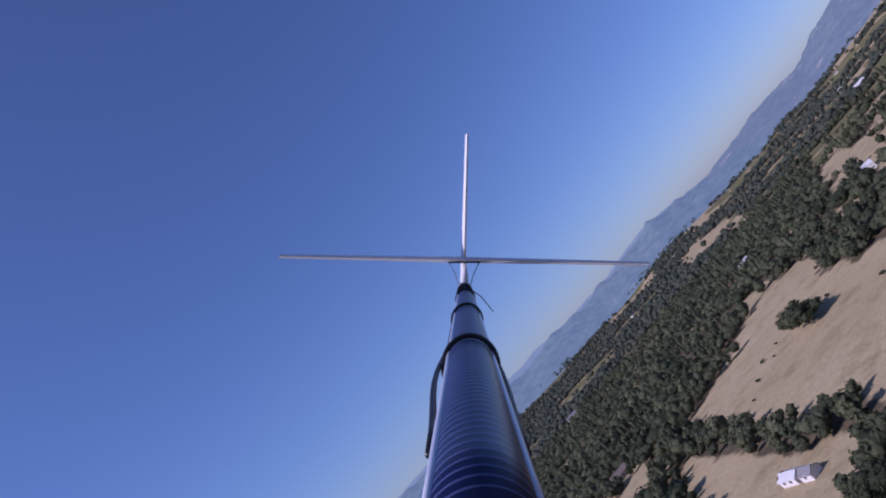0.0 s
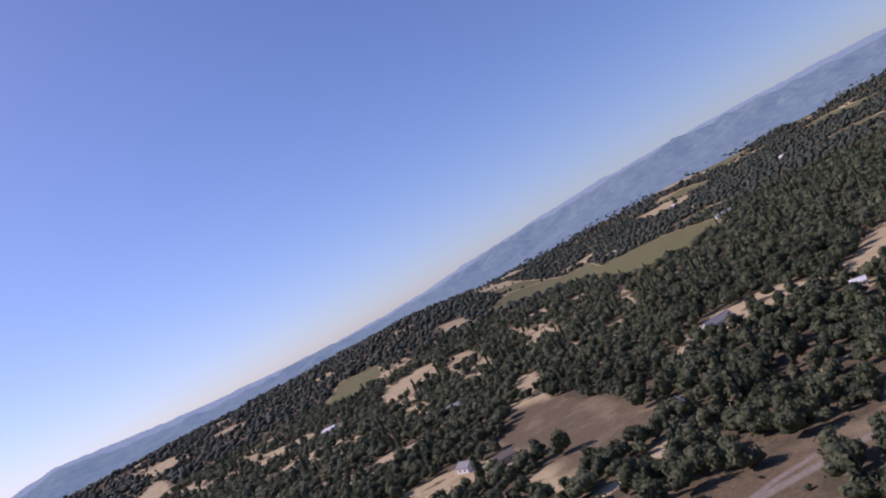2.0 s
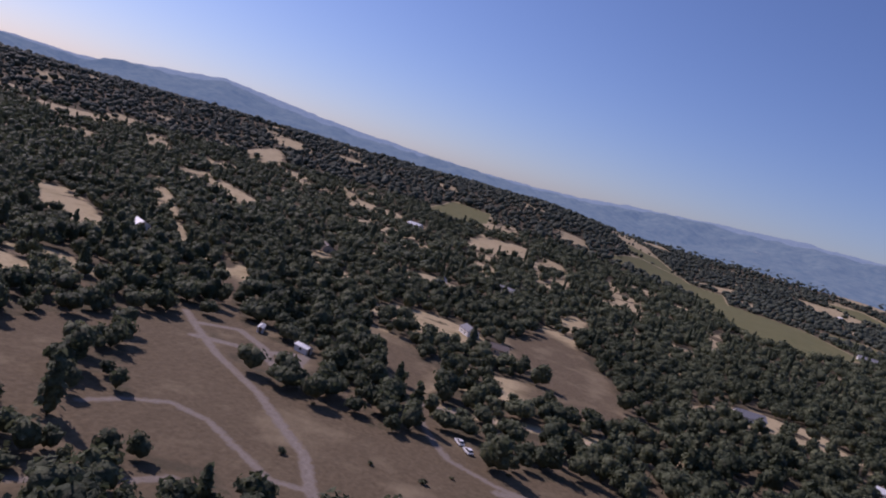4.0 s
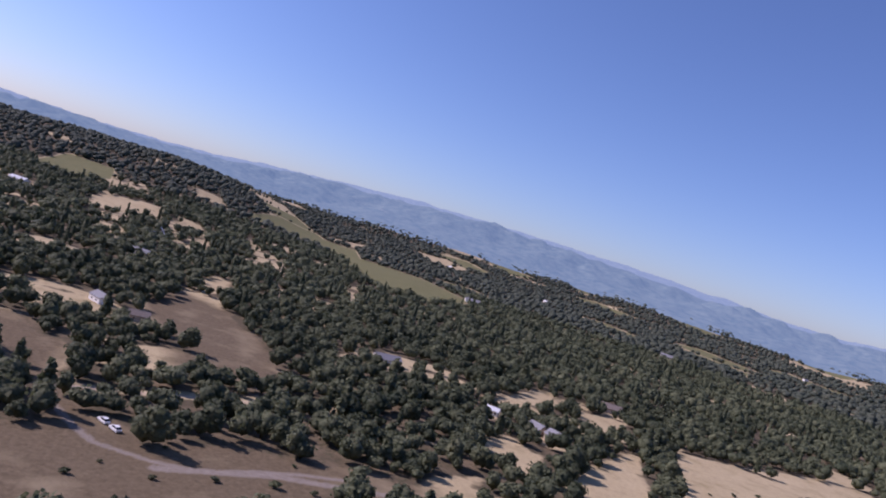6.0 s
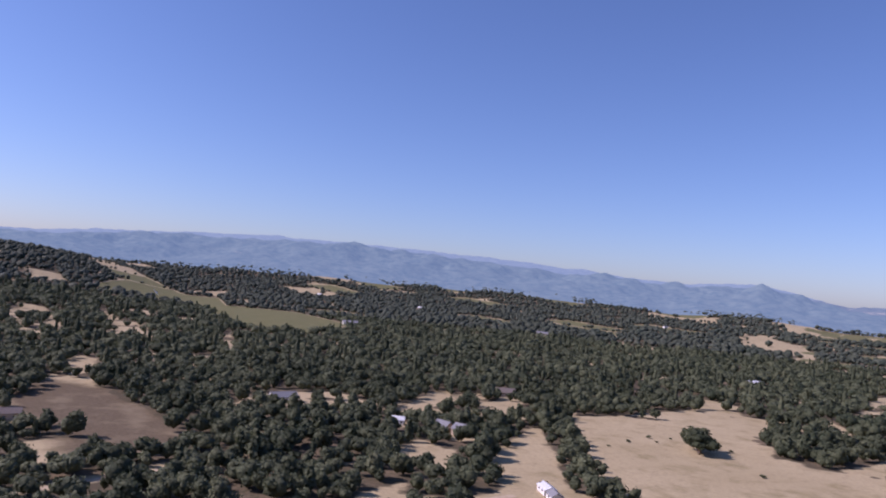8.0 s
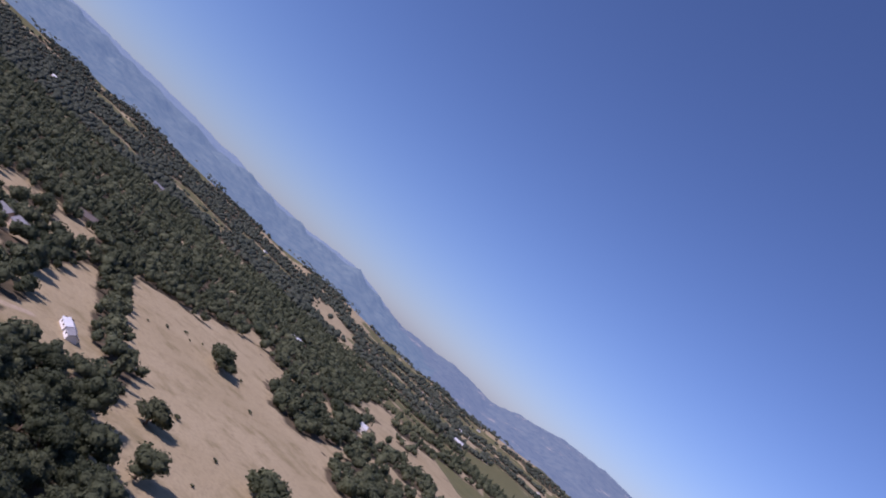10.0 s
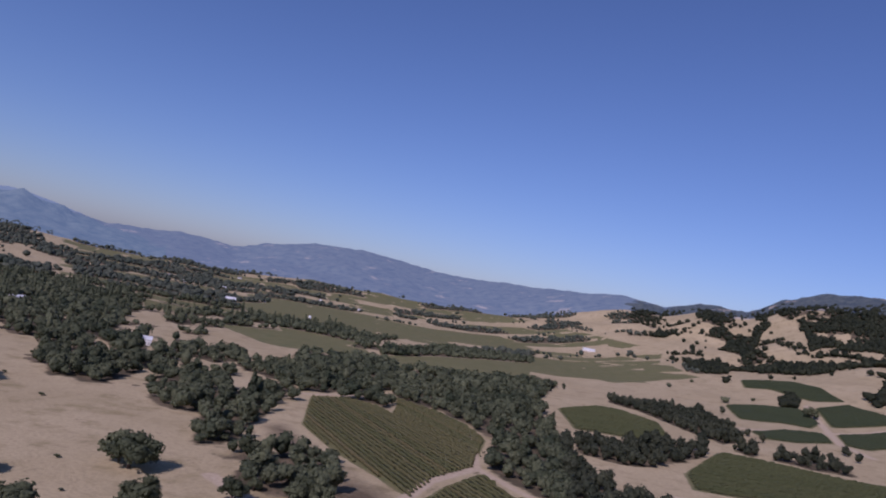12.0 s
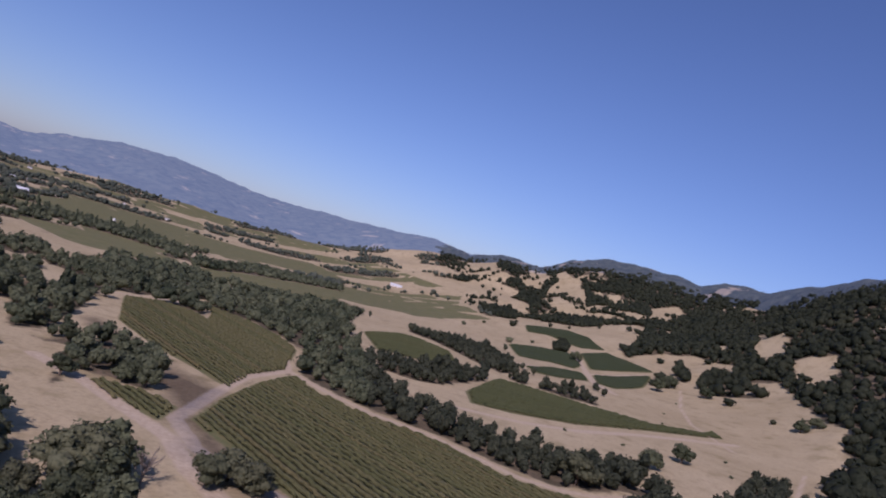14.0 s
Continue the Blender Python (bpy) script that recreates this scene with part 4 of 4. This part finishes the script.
def lump(high, wide, blobs, sprays, core, size=0.6):
    """A whole tree in few faces: overlapping leaf masses, ragged with sprays."""
    verts, faces, base = [], [], 0
    for i in range(blobs):
        a, k = rng.uniform(0, math.tau), (0.55 if i else 0.0)
        c = np.array([math.cos(a) * wide * k, math.sin(a) * wide * k, high * (0.43 if not i else rng.uniform(0.34, 0.66))])
        rad = np.array([wide, wide, high * 0.48]) * ((0.84 if blobs == 1 else 0.72) if not i else rng.uniform(0.42, 0.6))
        v = core[0] * (1 + rng.normal(0, 0.14, (len(core[0]), 1))) * rad + c
        verts.append(v), faces.append(core[1] + base)
        base += len(v)
        n = sprays // blobs
        if n:
            d = rng.normal(size=(n, 3))
            d[:, 2] = np.abs(d[:, 2]) - 0.15
            d /= np.linalg.norm(d, axis=1)[:, None]
            v, q = cards(c + d * rad * rng.uniform(0.92, 1.25, (n, 1)), size, d)
            verts.append(v), faces.append(triangles(q) + base)
            base += len(v)
    return np.concatenate(verts), np.concatenate(faces)


def pine(high, wide, sprays):
    """A dark upright conifer among the oaks."""
    t = rng.uniform(0.08, 1, sprays)
    a = rng.uniform(0, math.tau, sprays)
    r = wide * (1.05 - t) ** 0.8
    d = np.stack([np.cos(a), np.sin(a), np.full(sprays, 0.5)], -1)
    v, q = cards(np.stack([np.cos(a) * r, np.sin(a) * r, t * high], -1), 0.9, d)
    cv = BALL2[0] * (wide * 0.75, wide * 0.75, high * 0.5) + (0, 0, high * 0.5)
    cv[:, :2] *= (1.15 - 0.8 * cv[:, 2:] / high)
    return np.concatenate([v, cv]), np.concatenate([triangles(q), BALL2[1] + len(v)])


def shrub(high):
    """A low round bush on the meadow."""
    v, f = lump(high, high * 0.7, 2, 60, BALL1, 0.22)
    ob = new("shrub", mesh_of("shrub", v, f, OAK))
    return tagged(ob, "small dark shrub on the dry meadow", "shrub", "meadow shrubs")


SHRUBS = [(-389, 471), (-403, 509), (-401, 526), (-408, 542), (-286, 437), (-376, 552), (-413, 617), (-262, 440), (-395, 490), (-412, 530), (-330, 520), (-240, 412), (-222, 430),
          (-282, 232), (-290, 262), (-296, 276), (-312, 262), (-284, 245), (-300, 300), (-268, 215), (-306, 204), (-322, 190), (-330, 176), (-300, 290), (-294, 250), (-318, 296),
          (90, 520), (40, 540), (120, 660), (150, 720), (70, 600), (200, 800), (10, 545), (110, 560)]
bush = shrub(1.6)
for i, (x, y) in enumerate(SHRUBS):
    k = rng.uniform(0.6, 1.5)
    m = pose(x, y, float(height(x, y)) - 0.05, 0, 0, rng.uniform(0, 360))
    ob = copy_thing(bush, m) if i else bush
    ob.matrix_basis = m @ Matrix.Diagonal((k, k, k * 0.8, 1))

TREES = [lump(rng.uniform(6.5, 10.5), rng.uniform(3.0, 5.0), 3, 84, BALL1, 0.55) for _ in range(18)] + [pine(11, 2.4, 70)]
near_x, near_y = near_x[SINGLE:], near_y[SINGLE:]
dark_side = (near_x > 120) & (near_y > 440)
open_oaks = ~dark_side & ~((near_x > -96) & (near_y > 370))
belt_x, belt_y = scatter(5.6, 70, 820, 7)
belt = (belt_x > -96) & (belt_x < 120) & (belt_y > 370) & (belt_y < 960)
UPRIGHT = [lump(rng.uniform(7.5, 10.5), rng.uniform(2.4, 3.4), 3, 84, BALL1, 0.5) for _ in range(14)]
woods("live_oak_belt", belt_x[belt], belt_y[belt], UPRIGHT, 0.98, "dark upright live oaks in belts between vineyards", LIVE_OAK)
woods("oak_woodland", near_x[open_oaks], near_y[open_oaks], TREES, 0.97, "dense grey-green oak woodland on the valley floor")
mid_x, mid_y = scatter(9.2, 560, 1150, 4)
MID = [lump(rng.uniform(6, 9.5), rng.uniform(3.4, 5.6), 1, 20, BALL1, 0.95) for _ in range(15)] + [pine(13, 2.6, 20), pine(11, 2.2, 20)]
far_x, far_y = scatter(12.0, 1150, 2450, 5)
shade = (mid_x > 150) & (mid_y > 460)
west = mid_x < -420
woods("oak_woodland", mid_x[west], mid_y[west], MID, 1.05, "oak woodland with a few conifers on the western slope")
valley = ~shade & ~west & ~((mid_x > -96) & (mid_x < 120) & (mid_y < 960))
woods("oak_woodland", mid_x[valley], mid_y[valley], MID[:-2], 1.05, "oak woodland with glades farther up the valley")
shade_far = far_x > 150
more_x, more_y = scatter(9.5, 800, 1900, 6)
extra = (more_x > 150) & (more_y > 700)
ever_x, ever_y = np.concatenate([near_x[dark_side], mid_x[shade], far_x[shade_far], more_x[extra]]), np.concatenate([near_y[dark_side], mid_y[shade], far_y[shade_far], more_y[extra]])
slim = [lump(rng.uniform(8, 12), rng.uniform(4, 5.6), 1, 8, BALL1, 1.2) for _ in range(6)]
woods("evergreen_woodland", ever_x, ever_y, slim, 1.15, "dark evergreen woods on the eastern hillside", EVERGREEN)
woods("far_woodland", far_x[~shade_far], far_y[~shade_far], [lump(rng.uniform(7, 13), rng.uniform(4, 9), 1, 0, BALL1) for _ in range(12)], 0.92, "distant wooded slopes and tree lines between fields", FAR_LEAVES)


# ---- vineyards ----
def vineyard(poly, turn, spacing, label, leaves):
    """Trellised rows, clipped to the plot."""
    field = tagged(new("vineyard"), label, "vineyard")
    c, s = math.cos(turn), math.sin(turn)
    us = [c * x + s * y for x, y in poly]
    vs = [-s * x + c * y for x, y in poly]
    v = min(vs) + spacing * 0.5
    while v < max(vs):
        t = np.arange(min(us), max(us), 1.6)
        x, y = c * t - s * v, s * t + c * v
        ok = inside(poly, x, y) > 1.0
        if ok.sum() > 4:
            starts = np.where(np.diff(np.concatenate(([0], ok.astype(int), [0]))) == 1)[0]
            ends = np.where(np.diff(np.concatenate(([0], ok.astype(int), [0]))) == -1)[0]
            for a, b in zip(starts, ends):
                if b - a < 4:
                    continue
                n = b - a
                z = height(x[a:b], y[a:b])
                w, h = rng.uniform(0.42, 0.8, n), rng.uniform(1.35, 1.95, n)
                h[0] = h[-1] = 0.7
                sway = rng.normal(0, 0.12, n)
                ring = []
                for off, up in ((-1, 0.45), (-1.1, 0.75), (-0.45, 1.0), (0.45, 0.97), (1.1, 0.7), (1, 0.42)):
                    o = off * w + sway
                    ring.append(np.stack([x[a:b] - s * o + rng.normal(0, 0.08, n), y[a:b] + c * o + rng.normal(0, 0.08, n), z + up * h], -1))
                verts = np.stack(ring, 1).reshape(-1, 3)
                i, k = np.meshgrid(np.arange(n - 1), np.arange(6), indexing="ij")
                q = np.stack([i * 6 + k, i * 6 + (k + 1) % 6, (i + 1) * 6 + (k + 1) % 6, (i + 1) * 6 + k], -1).reshape(-1, 4)
                row = new("trellis", mesh_of("trellis", verts, q, leaves))
                row.parent = field
        v += spacing
    return field


ROW_TURN = math.atan2(-30, 19.3)
vineyard(NEAR_VINES[0], ROW_TURN, 2.9, "green trellised vineyard bordered by a dirt track", VINE)
vineyard(NEAR_VINES[1], ROW_TURN, 2.9, "yellowing trellised vineyard below the oak belt", VINE)
vineyard(NEAR_VINES[2], ROW_TURN + 0.1, 2.9, "small strip of vines beside the farm track", VINE)
vineyard(NEAR_VINES[3], 0.15, 3.2, "long green vineyard across the tan hillside", GREEN_VINE)
vineyard(NEAR_VINES[4], 0.15, 3.2, "small green vineyard between two copses", GREEN_VINE)
for plot in BLOCKS:
    tagged(vineyard(plot, 2.75, 3.4, "dark green vineyard block on the eastern slope", DARK_VINE), group="eastern vineyard blocks")


# ---- buildings ----
def building(name, x, y, turn, long, deep, wall, rise, wall_mat, roof_mat, label, windows=3, door=True):
    """A gabled building on a plinth: four walls, two roof slopes with eaves, a ridge cap, a door and windows."""
    b = tagged(new(name), label, "building")
    b.matrix_basis = pose(x, y, float(height(x, y)), 0, 0, turn)
    a, d = long / 2, deep / 2
    bm = bmesh.new()
    box(bm, -a - 0.1, a + 0.1, -d - 0.1, d + 0.1, -1.2, 0.15)
    part("plinth", bm, TAN_WALL, b)
    for side in (-1, 1):
        bm = bmesh.new()
        box(bm, -a, a, side * d - 0.1, side * d + 0.1, 0.15, wall)
        part("long_wall", bm, wall_mat, b)
        bm = bmesh.new()
        x0, x1 = side * a - 0.1, side * a + 0.1
        rim = [(-d + 0.1, 0.15), (d - 0.1, 0.15), (d - 0.1, wall), (0, wall + rise * (1 - 0.1 / d)), (-d + 0.1, wall)]
        lo, hi = [bm.verts.new((x0, p, q)) for p, q in rim], [bm.verts.new((x1, p, q)) for p, q in rim]
        bm.faces.new(lo[::-1]), bm.faces.new(hi)
        for i in range(5):
            bm.faces.new((lo[i], lo[(i + 1) % 5], hi[(i + 1) % 5], hi[i]))
        part("gable_wall", bm, wall_mat, b)
        bm = bmesh.new()
        e = 1.12
        ys, zs = side * d * e, wall - rise * (e - 1)
        corner = [(-a - 0.5, 0, wall + rise), (a + 0.5, 0, wall + rise), (a + 0.5, ys, zs), (-a - 0.5, ys, zs)]
        lo, hi = [bm.verts.new(Vector(p) + Vector((0, 0, 0.03))) for p in corner], [bm.verts.new(Vector(p) + Vector((0, 0, 0.2))) for p in corner]
        bm.faces.new(lo), bm.faces.new(hi[::-1])
        for i in range(4):
            bm.faces.new((lo[i], lo[(i + 1) % 4], hi[(i + 1) % 4], hi[i]))
        bmesh.ops.recalc_face_normals(bm, faces=bm.faces)
        slope = part("roof_slope", bm, roof_mat, b)
        if roof_mat in (TIN, WHITE_TIN):
            ribs = int(long / 1.5)
            me = None
            for k in range(ribs):
                bm = bmesh.new()
                px = -a + (k + 0.5) * long / ribs
                tube(bm, [(px, side * 0.2, wall + rise + 0.2 - rise / d * 0.2), (px, ys * 0.98, zs + 0.22)], [0.07, 0.07], 4)
                part("rib", bm, roof_mat, slope)
        for k in range(windows):
            bm = bmesh.new()
            px = -a + (k + 0.7) * long / (windows + 0.4)
            box(bm, px - 0.6, px + 0.6, side * (d + 0.11) - 0.04, side * (d + 0.11) + 0.04, 1.0, 2.1)
            w = part("window", bm, WHITE_WALL, b)
            bm = bmesh.new()
            box(bm, px - 0.52, px + 0.52, side * (d + 0.16) - 0.02, side * (d + 0.16) + 0.02, 1.08, 2.02)
            part("pane", bm, DARK_PANE, w)
    bm = bmesh.new()
    tube(bm, [(-a - 0.5, 0, wall + rise + 0.16), (a + 0.5, 0, wall + rise + 0.16)], [0.16, 0.16], 6)
    part("ridge_cap", bm, roof_mat, b)
    if door:
        bm = bmesh.new()
        wide = 1.7 if name == "barn" else 0.55
        box(bm, a + 0.1, a + 0.2, -wide, wide, 0.15, 3.0 if name == "barn" else 2.2)
        part("door", bm, WOOD_DOOR, b)
    return b


for values in BUILDINGS:
    building(*values)
farms = [building("farmhouse", 0, 0, 0, 11, 7, 2.8, 2.0, WHITE_WALL, roof, label, 2) for roof, label in ((WHITE_TIN, "white farmhouse far off among valley fields"), (GREY_SHINGLE, "grey-roofed farmhouse far off in the valley"), (SHINGLE, "brown-roofed farmhouse far off in the valley"))]
for i, (x, y) in enumerate(FAR_HOUSES):
    m = pose(x, y, float(height(x, y)), 0, 0, far_rng.uniform(0, 180))
    if i < 3:
        farms[i].matrix_basis = m
        tagged(farms[i], group="valley farmhouses")
    else:
        copy_thing(farms[(0, 0, 1, 2)[i % 4]], m)


# ---- vehicles and farm gear ----
CAR_PAINT = plain("white_car_paint", (0.74, 0.74, 0.73), 0.28, 0.0, 0.12, 0.9, 0.002)
RUBBER = plain("tyre_rubber", (0.025, 0.025, 0.026), 0.85, 0, 0.3, 0.2, 0.004)
RIM = plain("wheel_rim", (0.55, 0.56, 0.58), 0.35, 0.8, 0.2, 0.1, 0.001)


def shell(bm, rings):
    """A closed body from upright rings of (y, z) along x."""
    loops = [[bm.verts.new((x, y, z)) for y, z in ring] for x, ring in rings]
    n = len(loops[0])
    for a, b in zip(loops, loops[1:]):
        for k in range(n):
            bm.faces.new((a[k], a[(k + 1) % n], b[(k + 1) % n], b[k]))
    bm.faces.new(loops[0][::-1]), bm.faces.new(loops[-1])
    bmesh.ops.recalc_face_normals(bm, faces=bm.faces)


def parked_car(x, y, turn, label):
    car = tagged(new("parked_car"), label, "car", "cars beside the farm road")
    bm = bmesh.new()
    section = lambda w, lo, hi: [(-w, lo), (w, lo), (w * 1.03, (lo + hi) / 2), (w * 0.93, hi), (-w * 0.93, hi), (-w * 1.03, (lo + hi) / 2)]
    shell(bm, [(-2.2, section(0.72, 0.45, 0.82)), (-2.0, section(0.84, 0.30, 0.95)), (0.9, section(0.86, 0.28, 0.94)), (1.9, section(0.84, 0.30, 0.84)), (2.2, section(0.70, 0.42, 0.70))])
    part("body", bm, CAR_PAINT, car)
    bm = bmesh.new()
    shell(bm, [(-1.9, section(0.74, 0.90, 0.98)), (-1.35, section(0.68, 0.92, 1.42)), (0.1, section(0.68, 0.92, 1.46)), (0.95, section(0.74, 0.90, 0.98))])
    part("cabin", bm, DARK_PANE, car, "dark tinted cabin glass")
    bm = bmesh.new()
    box(bm, -1.38, 0.12, -0.62, 0.62, 1.43, 1.49)
    part("roof", bm, CAR_PAINT, car)
    for px in (-1.35, 1.32):
        for side in (-1, 1):
            bm = bmesh.new()
            tube(bm, [(px, side * 0.66, 0.32), (px, side * 0.87, 0.32)], [0.32, 0.32], 14)
            wheel = part("wheel", bm, RUBBER, car)
            bm = bmesh.new()
            tube(bm, [(px, side * 0.865, 0.32), (px, side * 0.885, 0.32)], [0.19, 0.17], 10)
            part("rim", bm, RIM, wheel)
    for side in (-1, 1):
        bm = bmesh.new()
        box(bm, 2.08, 2.2, side * 0.52 - 0.14, side * 0.52 + 0.14, 0.60, 0.72)
        part("headlight", bm, RIM, car)
    car.matrix_basis = pose(x, y, float(height(x, y)), 0, 0, turn)
    return car


parked_car(-322.0, 245.0, 218, "white car parked at the edge of the oaks")
parked_car(-317.4, 248.8, 218, "white car parked behind another beside the gravel road")


def silo(x, y):
    """A white farm silo: drum, hoops, cone and ladder."""
    thing = tagged(new("silo"), "white metal silo standing among the valley fields", "silo")
    bm = bmesh.new()
    tube(bm, [(0, 0, -0.4), (0, 0, 8.0)], [2.2, 2.2], 20)
    part("drum", bm, WHITE_WALL, thing)
    bm = bmesh.new()
    tube(bm, [(0, 0, 7.9), (0, 0, 8.1), (0, 0, 9.6)], [2.35, 2.3, 0.25], 20)
    part("roof", bm, WHITE_TIN, thing)
    for k in range(4):
        bm = bmesh.new()
        tube(bm, [(0, 0, 1.2 + 1.9 * k), (0, 0, 1.35 + 1.9 * k)], [2.26, 2.26], 20)
        part("hoop", bm, TIN, thing)
    bm = bmesh.new()
    for side in (-0.2, 0.2):
        tube(bm, [(side, -2.3, 0.3), (side, -2.3, 8.2)], [0.04, 0.04], 5)
    for k in range(20):
        tube(bm, [(-0.2, -2.3, 0.5 + 0.38 * k), (0.2, -2.3, 0.5 + 0.38 * k)], [0.025, 0.025], 4)
    part("ladder", bm, TIN, thing)
    thing.matrix_basis = pose(x, y, float(height(x, y)))
    return thing


silo(-485, 1347)


# ---- the sailplane's tail, where the shot begins ----
FOAM = plain("white_tail_film", (0.80, 0.80, 0.80), 0.3, 0, 0.12, 0.05, 0.0005)
CABLE = plain("black_cable", (0.015, 0.015, 0.017), 0.45, 0, 0.2, 0.01, 0.0002)
# pale base colour paints the sky's bright streak onto the side tubes
HIGHLIGHT_TUBE = plain("highlight_tubing", (0.62, 0.66, 0.74), 0.15, 0.0, 0.15, 0.02, 0.0002)
STEEL = plain("music_wire", (0.35, 0.36, 0.38), 0.3, 0.9, 0.1, 0.01, 0.0001)


def carbon_material():
    m, b = surface("carbon_tube", 0.4)
    b.inputs["Specular IOR Level"].default_value = 0.35
    b.inputs["Coat Weight"].default_value, b.inputs["Coat Roughness"].default_value = 0.15, 0.2
    w = node(m, "TexWave", Scale=62.0, Distortion=0.6, Detail=2.0)
    w.bands_direction = "Z"
    wire(m, node(m, "TexCoord").outputs["Object"], w.inputs["Vector"])
    f = noisy(m, 0.03, 5.0)
    c = mixed(m, spread(m, w.outputs["Fac"], 0.8, 0.98), (0.006, 0.011, 0.058), (0.085, 0.11, 0.25))
    c = mixed(m, calc(m, "MULTIPLY", spread(m, f, 0.5, 0.75), 0.3), c, (0.09, 0.10, 0.14))
    wire(m, c, b.inputs["Base Color"])
    bumped(m, b, w.outputs["Fac"], 0.25, 0.0004)
    return m


CARBON = carbon_material()


def sailplane_tail():
    """Boom and tail in the axes of the pose that it hangs in: x right, y up, z back."""
    tail = tagged(new("sailplane_tail"), "white cruciform tail on a dark carbon boom with taped cables", "sailplane")
    at = lambda s: Vector((0.0062 + 0.0218 * s, -0.0452 - 0.0012 * s, -0.10 - 0.82 * s))
    width = lambda s: 0.0102 - 0.0040 * s
    bm = bmesh.new()
    steps = [i / 30 for i in range(31)]
    tube(bm, [at(s) for s in steps], [width(s) for s in steps], 40)
    boom = part("boom", bm, CARBON, tail)
    for off in (-0.86, 0.86):
        bm = bmesh.new()
        tube(bm, [at(s) + Vector((off * width(s) * 1.02, width(s) * 0.42, 0)) for s in steps[:29]], [0.0012] * 29, 10)
        part("conduit", bm, HIGHLIGHT_TUBE, tail, "shiny side tube along the boom, painted pale as a highlight")
    for s, r in ((0.21, 0.0011), (0.43, 0.0010), (0.66, 0.0009), (0.71, 0.0009), (0.76, 0.0008), (0.80, 0.0008)):
        bm = bmesh.new()
        ring = []
        for k in range(33):
            a = k * math.tau / 32
            ring.append(at(s + 0.012 * math.sin(a)) + Vector((math.cos(a), math.sin(a), 0)) * width(s) * 1.14)
        tube(bm, ring, [r] * 33, 8)
        part("cable_tie", bm, CABLE, tail)
    for side, reach in ((-1, 1.35), (1, 1.2)):
        bm = bmesh.new()
        line = []
        for k in range(25):
            s = 0.06 + 0.64 * k / 24
            bow = 1.05 + (reach - 1.05) * math.sin(math.pi * min(1, k / 9)) ** 2
            line.append(at(s) + Vector((side * width(s) * bow, width(s) * (0.15 - 0.25 * math.sin(math.pi * k / 24)), 0)))
        tube(bm, line[: 14 if side < 0 else 25], [0.0010] * (14 if side < 0 else 25), 8)
        part("cable", bm, CABLE, tail)
    hub = Vector((0.0290, -0.0150, -0.955))
    bm = bmesh.new()
    tube(bm, [at(0.9) + Vector((0, 0, 0)), hub + Vector((0, -0.014, 0)), hub], [0.0052, 0.0040, 0.0034], 12)
    part("pylon", bm, FOAM, tail)
    bm = bmesh.new()
    n, chord = 24, 0.062
    loops = []
    for i in range(n + 1):
        k = -1 + 2 * i / n
        c = chord * math.sqrt(max(0.12, 1 - 0.75 * k * k))
        th = 0.0086 * (1 - 0.4 * abs(k))
        p = hub + Vector((k * 0.252, -0.0050 * k, 0))
        loops.append([bm.verts.new(p + Vector((0, y * th, -z * c))) for y, z in ((0, -0.06), (0.42, 0.02), (0.5, 0.25), (0.1, 1), (-0.1, 1), (-0.5, 0.25), (-0.42, 0.02))])
    for a, b in zip(loops, loops[1:]):
        for j in range(7):
            bm.faces.new((a[j], a[(j + 1) % 7], b[(j + 1) % 7], b[j]))
    bm.faces.new(loops[0]), bm.faces.new(loops[-1][::-1])
    bmesh.ops.recalc_face_normals(bm, faces=bm.faces)
    part("tailplane", bm, FOAM, tail, "thin white horizontal tailplane")
    bm = bmesh.new()
    loops = []
    for i in range(n + 1):
        k = i / n
        c = 0.105 * math.sqrt(max(0.15, 1 - 0.7 * k * k))
        th = 0.0072 * (1 - 0.4 * k)
        p = Vector((hub.x - 0.0012 + 0.0052 * k, -0.047 + 0.205 * k, -0.962))
        loops.append([bm.verts.new(p + Vector((x * th, 0, -z * c))) for x, z in ((0, -0.05), (0.42, 0.02), (0.5, 0.25), (0.1, 1), (-0.1, 1), (-0.5, 0.25), (-0.42, 0.02))])
    for a, b in zip(loops, loops[1:]):
        for j in range(7):
            bm.faces.new((a[j], a[(j + 1) % 7], b[(j + 1) % 7], b[j]))
    bm.faces.new(loops[0]), bm.faces.new(loops[-1][::-1])
    bmesh.ops.recalc_face_normals(bm, faces=bm.faces)
    part("fin", bm, FOAM, tail, "thin white upright fin")
    for side in (-1, 1):
        bm = bmesh.new()
        tube(bm, [hub + Vector((side * 0.020, -0.004, -0.004)), hub + Vector((side * 0.012, -0.020, 0.01)), at(0.93) + Vector((side * 0.007, 0, 0))], [0.0006] * 3, 6)
        part("control_wire", bm, STEEL, tail)
    bm = bmesh.new()
    box(bm, hub.x - 0.022, hub.x + 0.022, hub.y - 0.0042, hub.y - 0.0026, hub.z - 0.02, hub.z + 0.004)
    part("mount_plate", bm, CABLE, tail)
    bm = bmesh.new()
    tube(bm, [at(0.9) + Vector((0.006, -0.001, 0)), at(0.9) + Vector((0.02, -0.011, -0.005)), at(0.92) + Vector((0.036, -0.031, -0.01))], [0.0007, 0.0007, 0.0005], 6)
    part("antenna", bm, CABLE, tail)
    _, eye, target, roll = PATH[0]
    tail.matrix_basis = look(eye, target, roll)
    return tail


sailplane_tail()
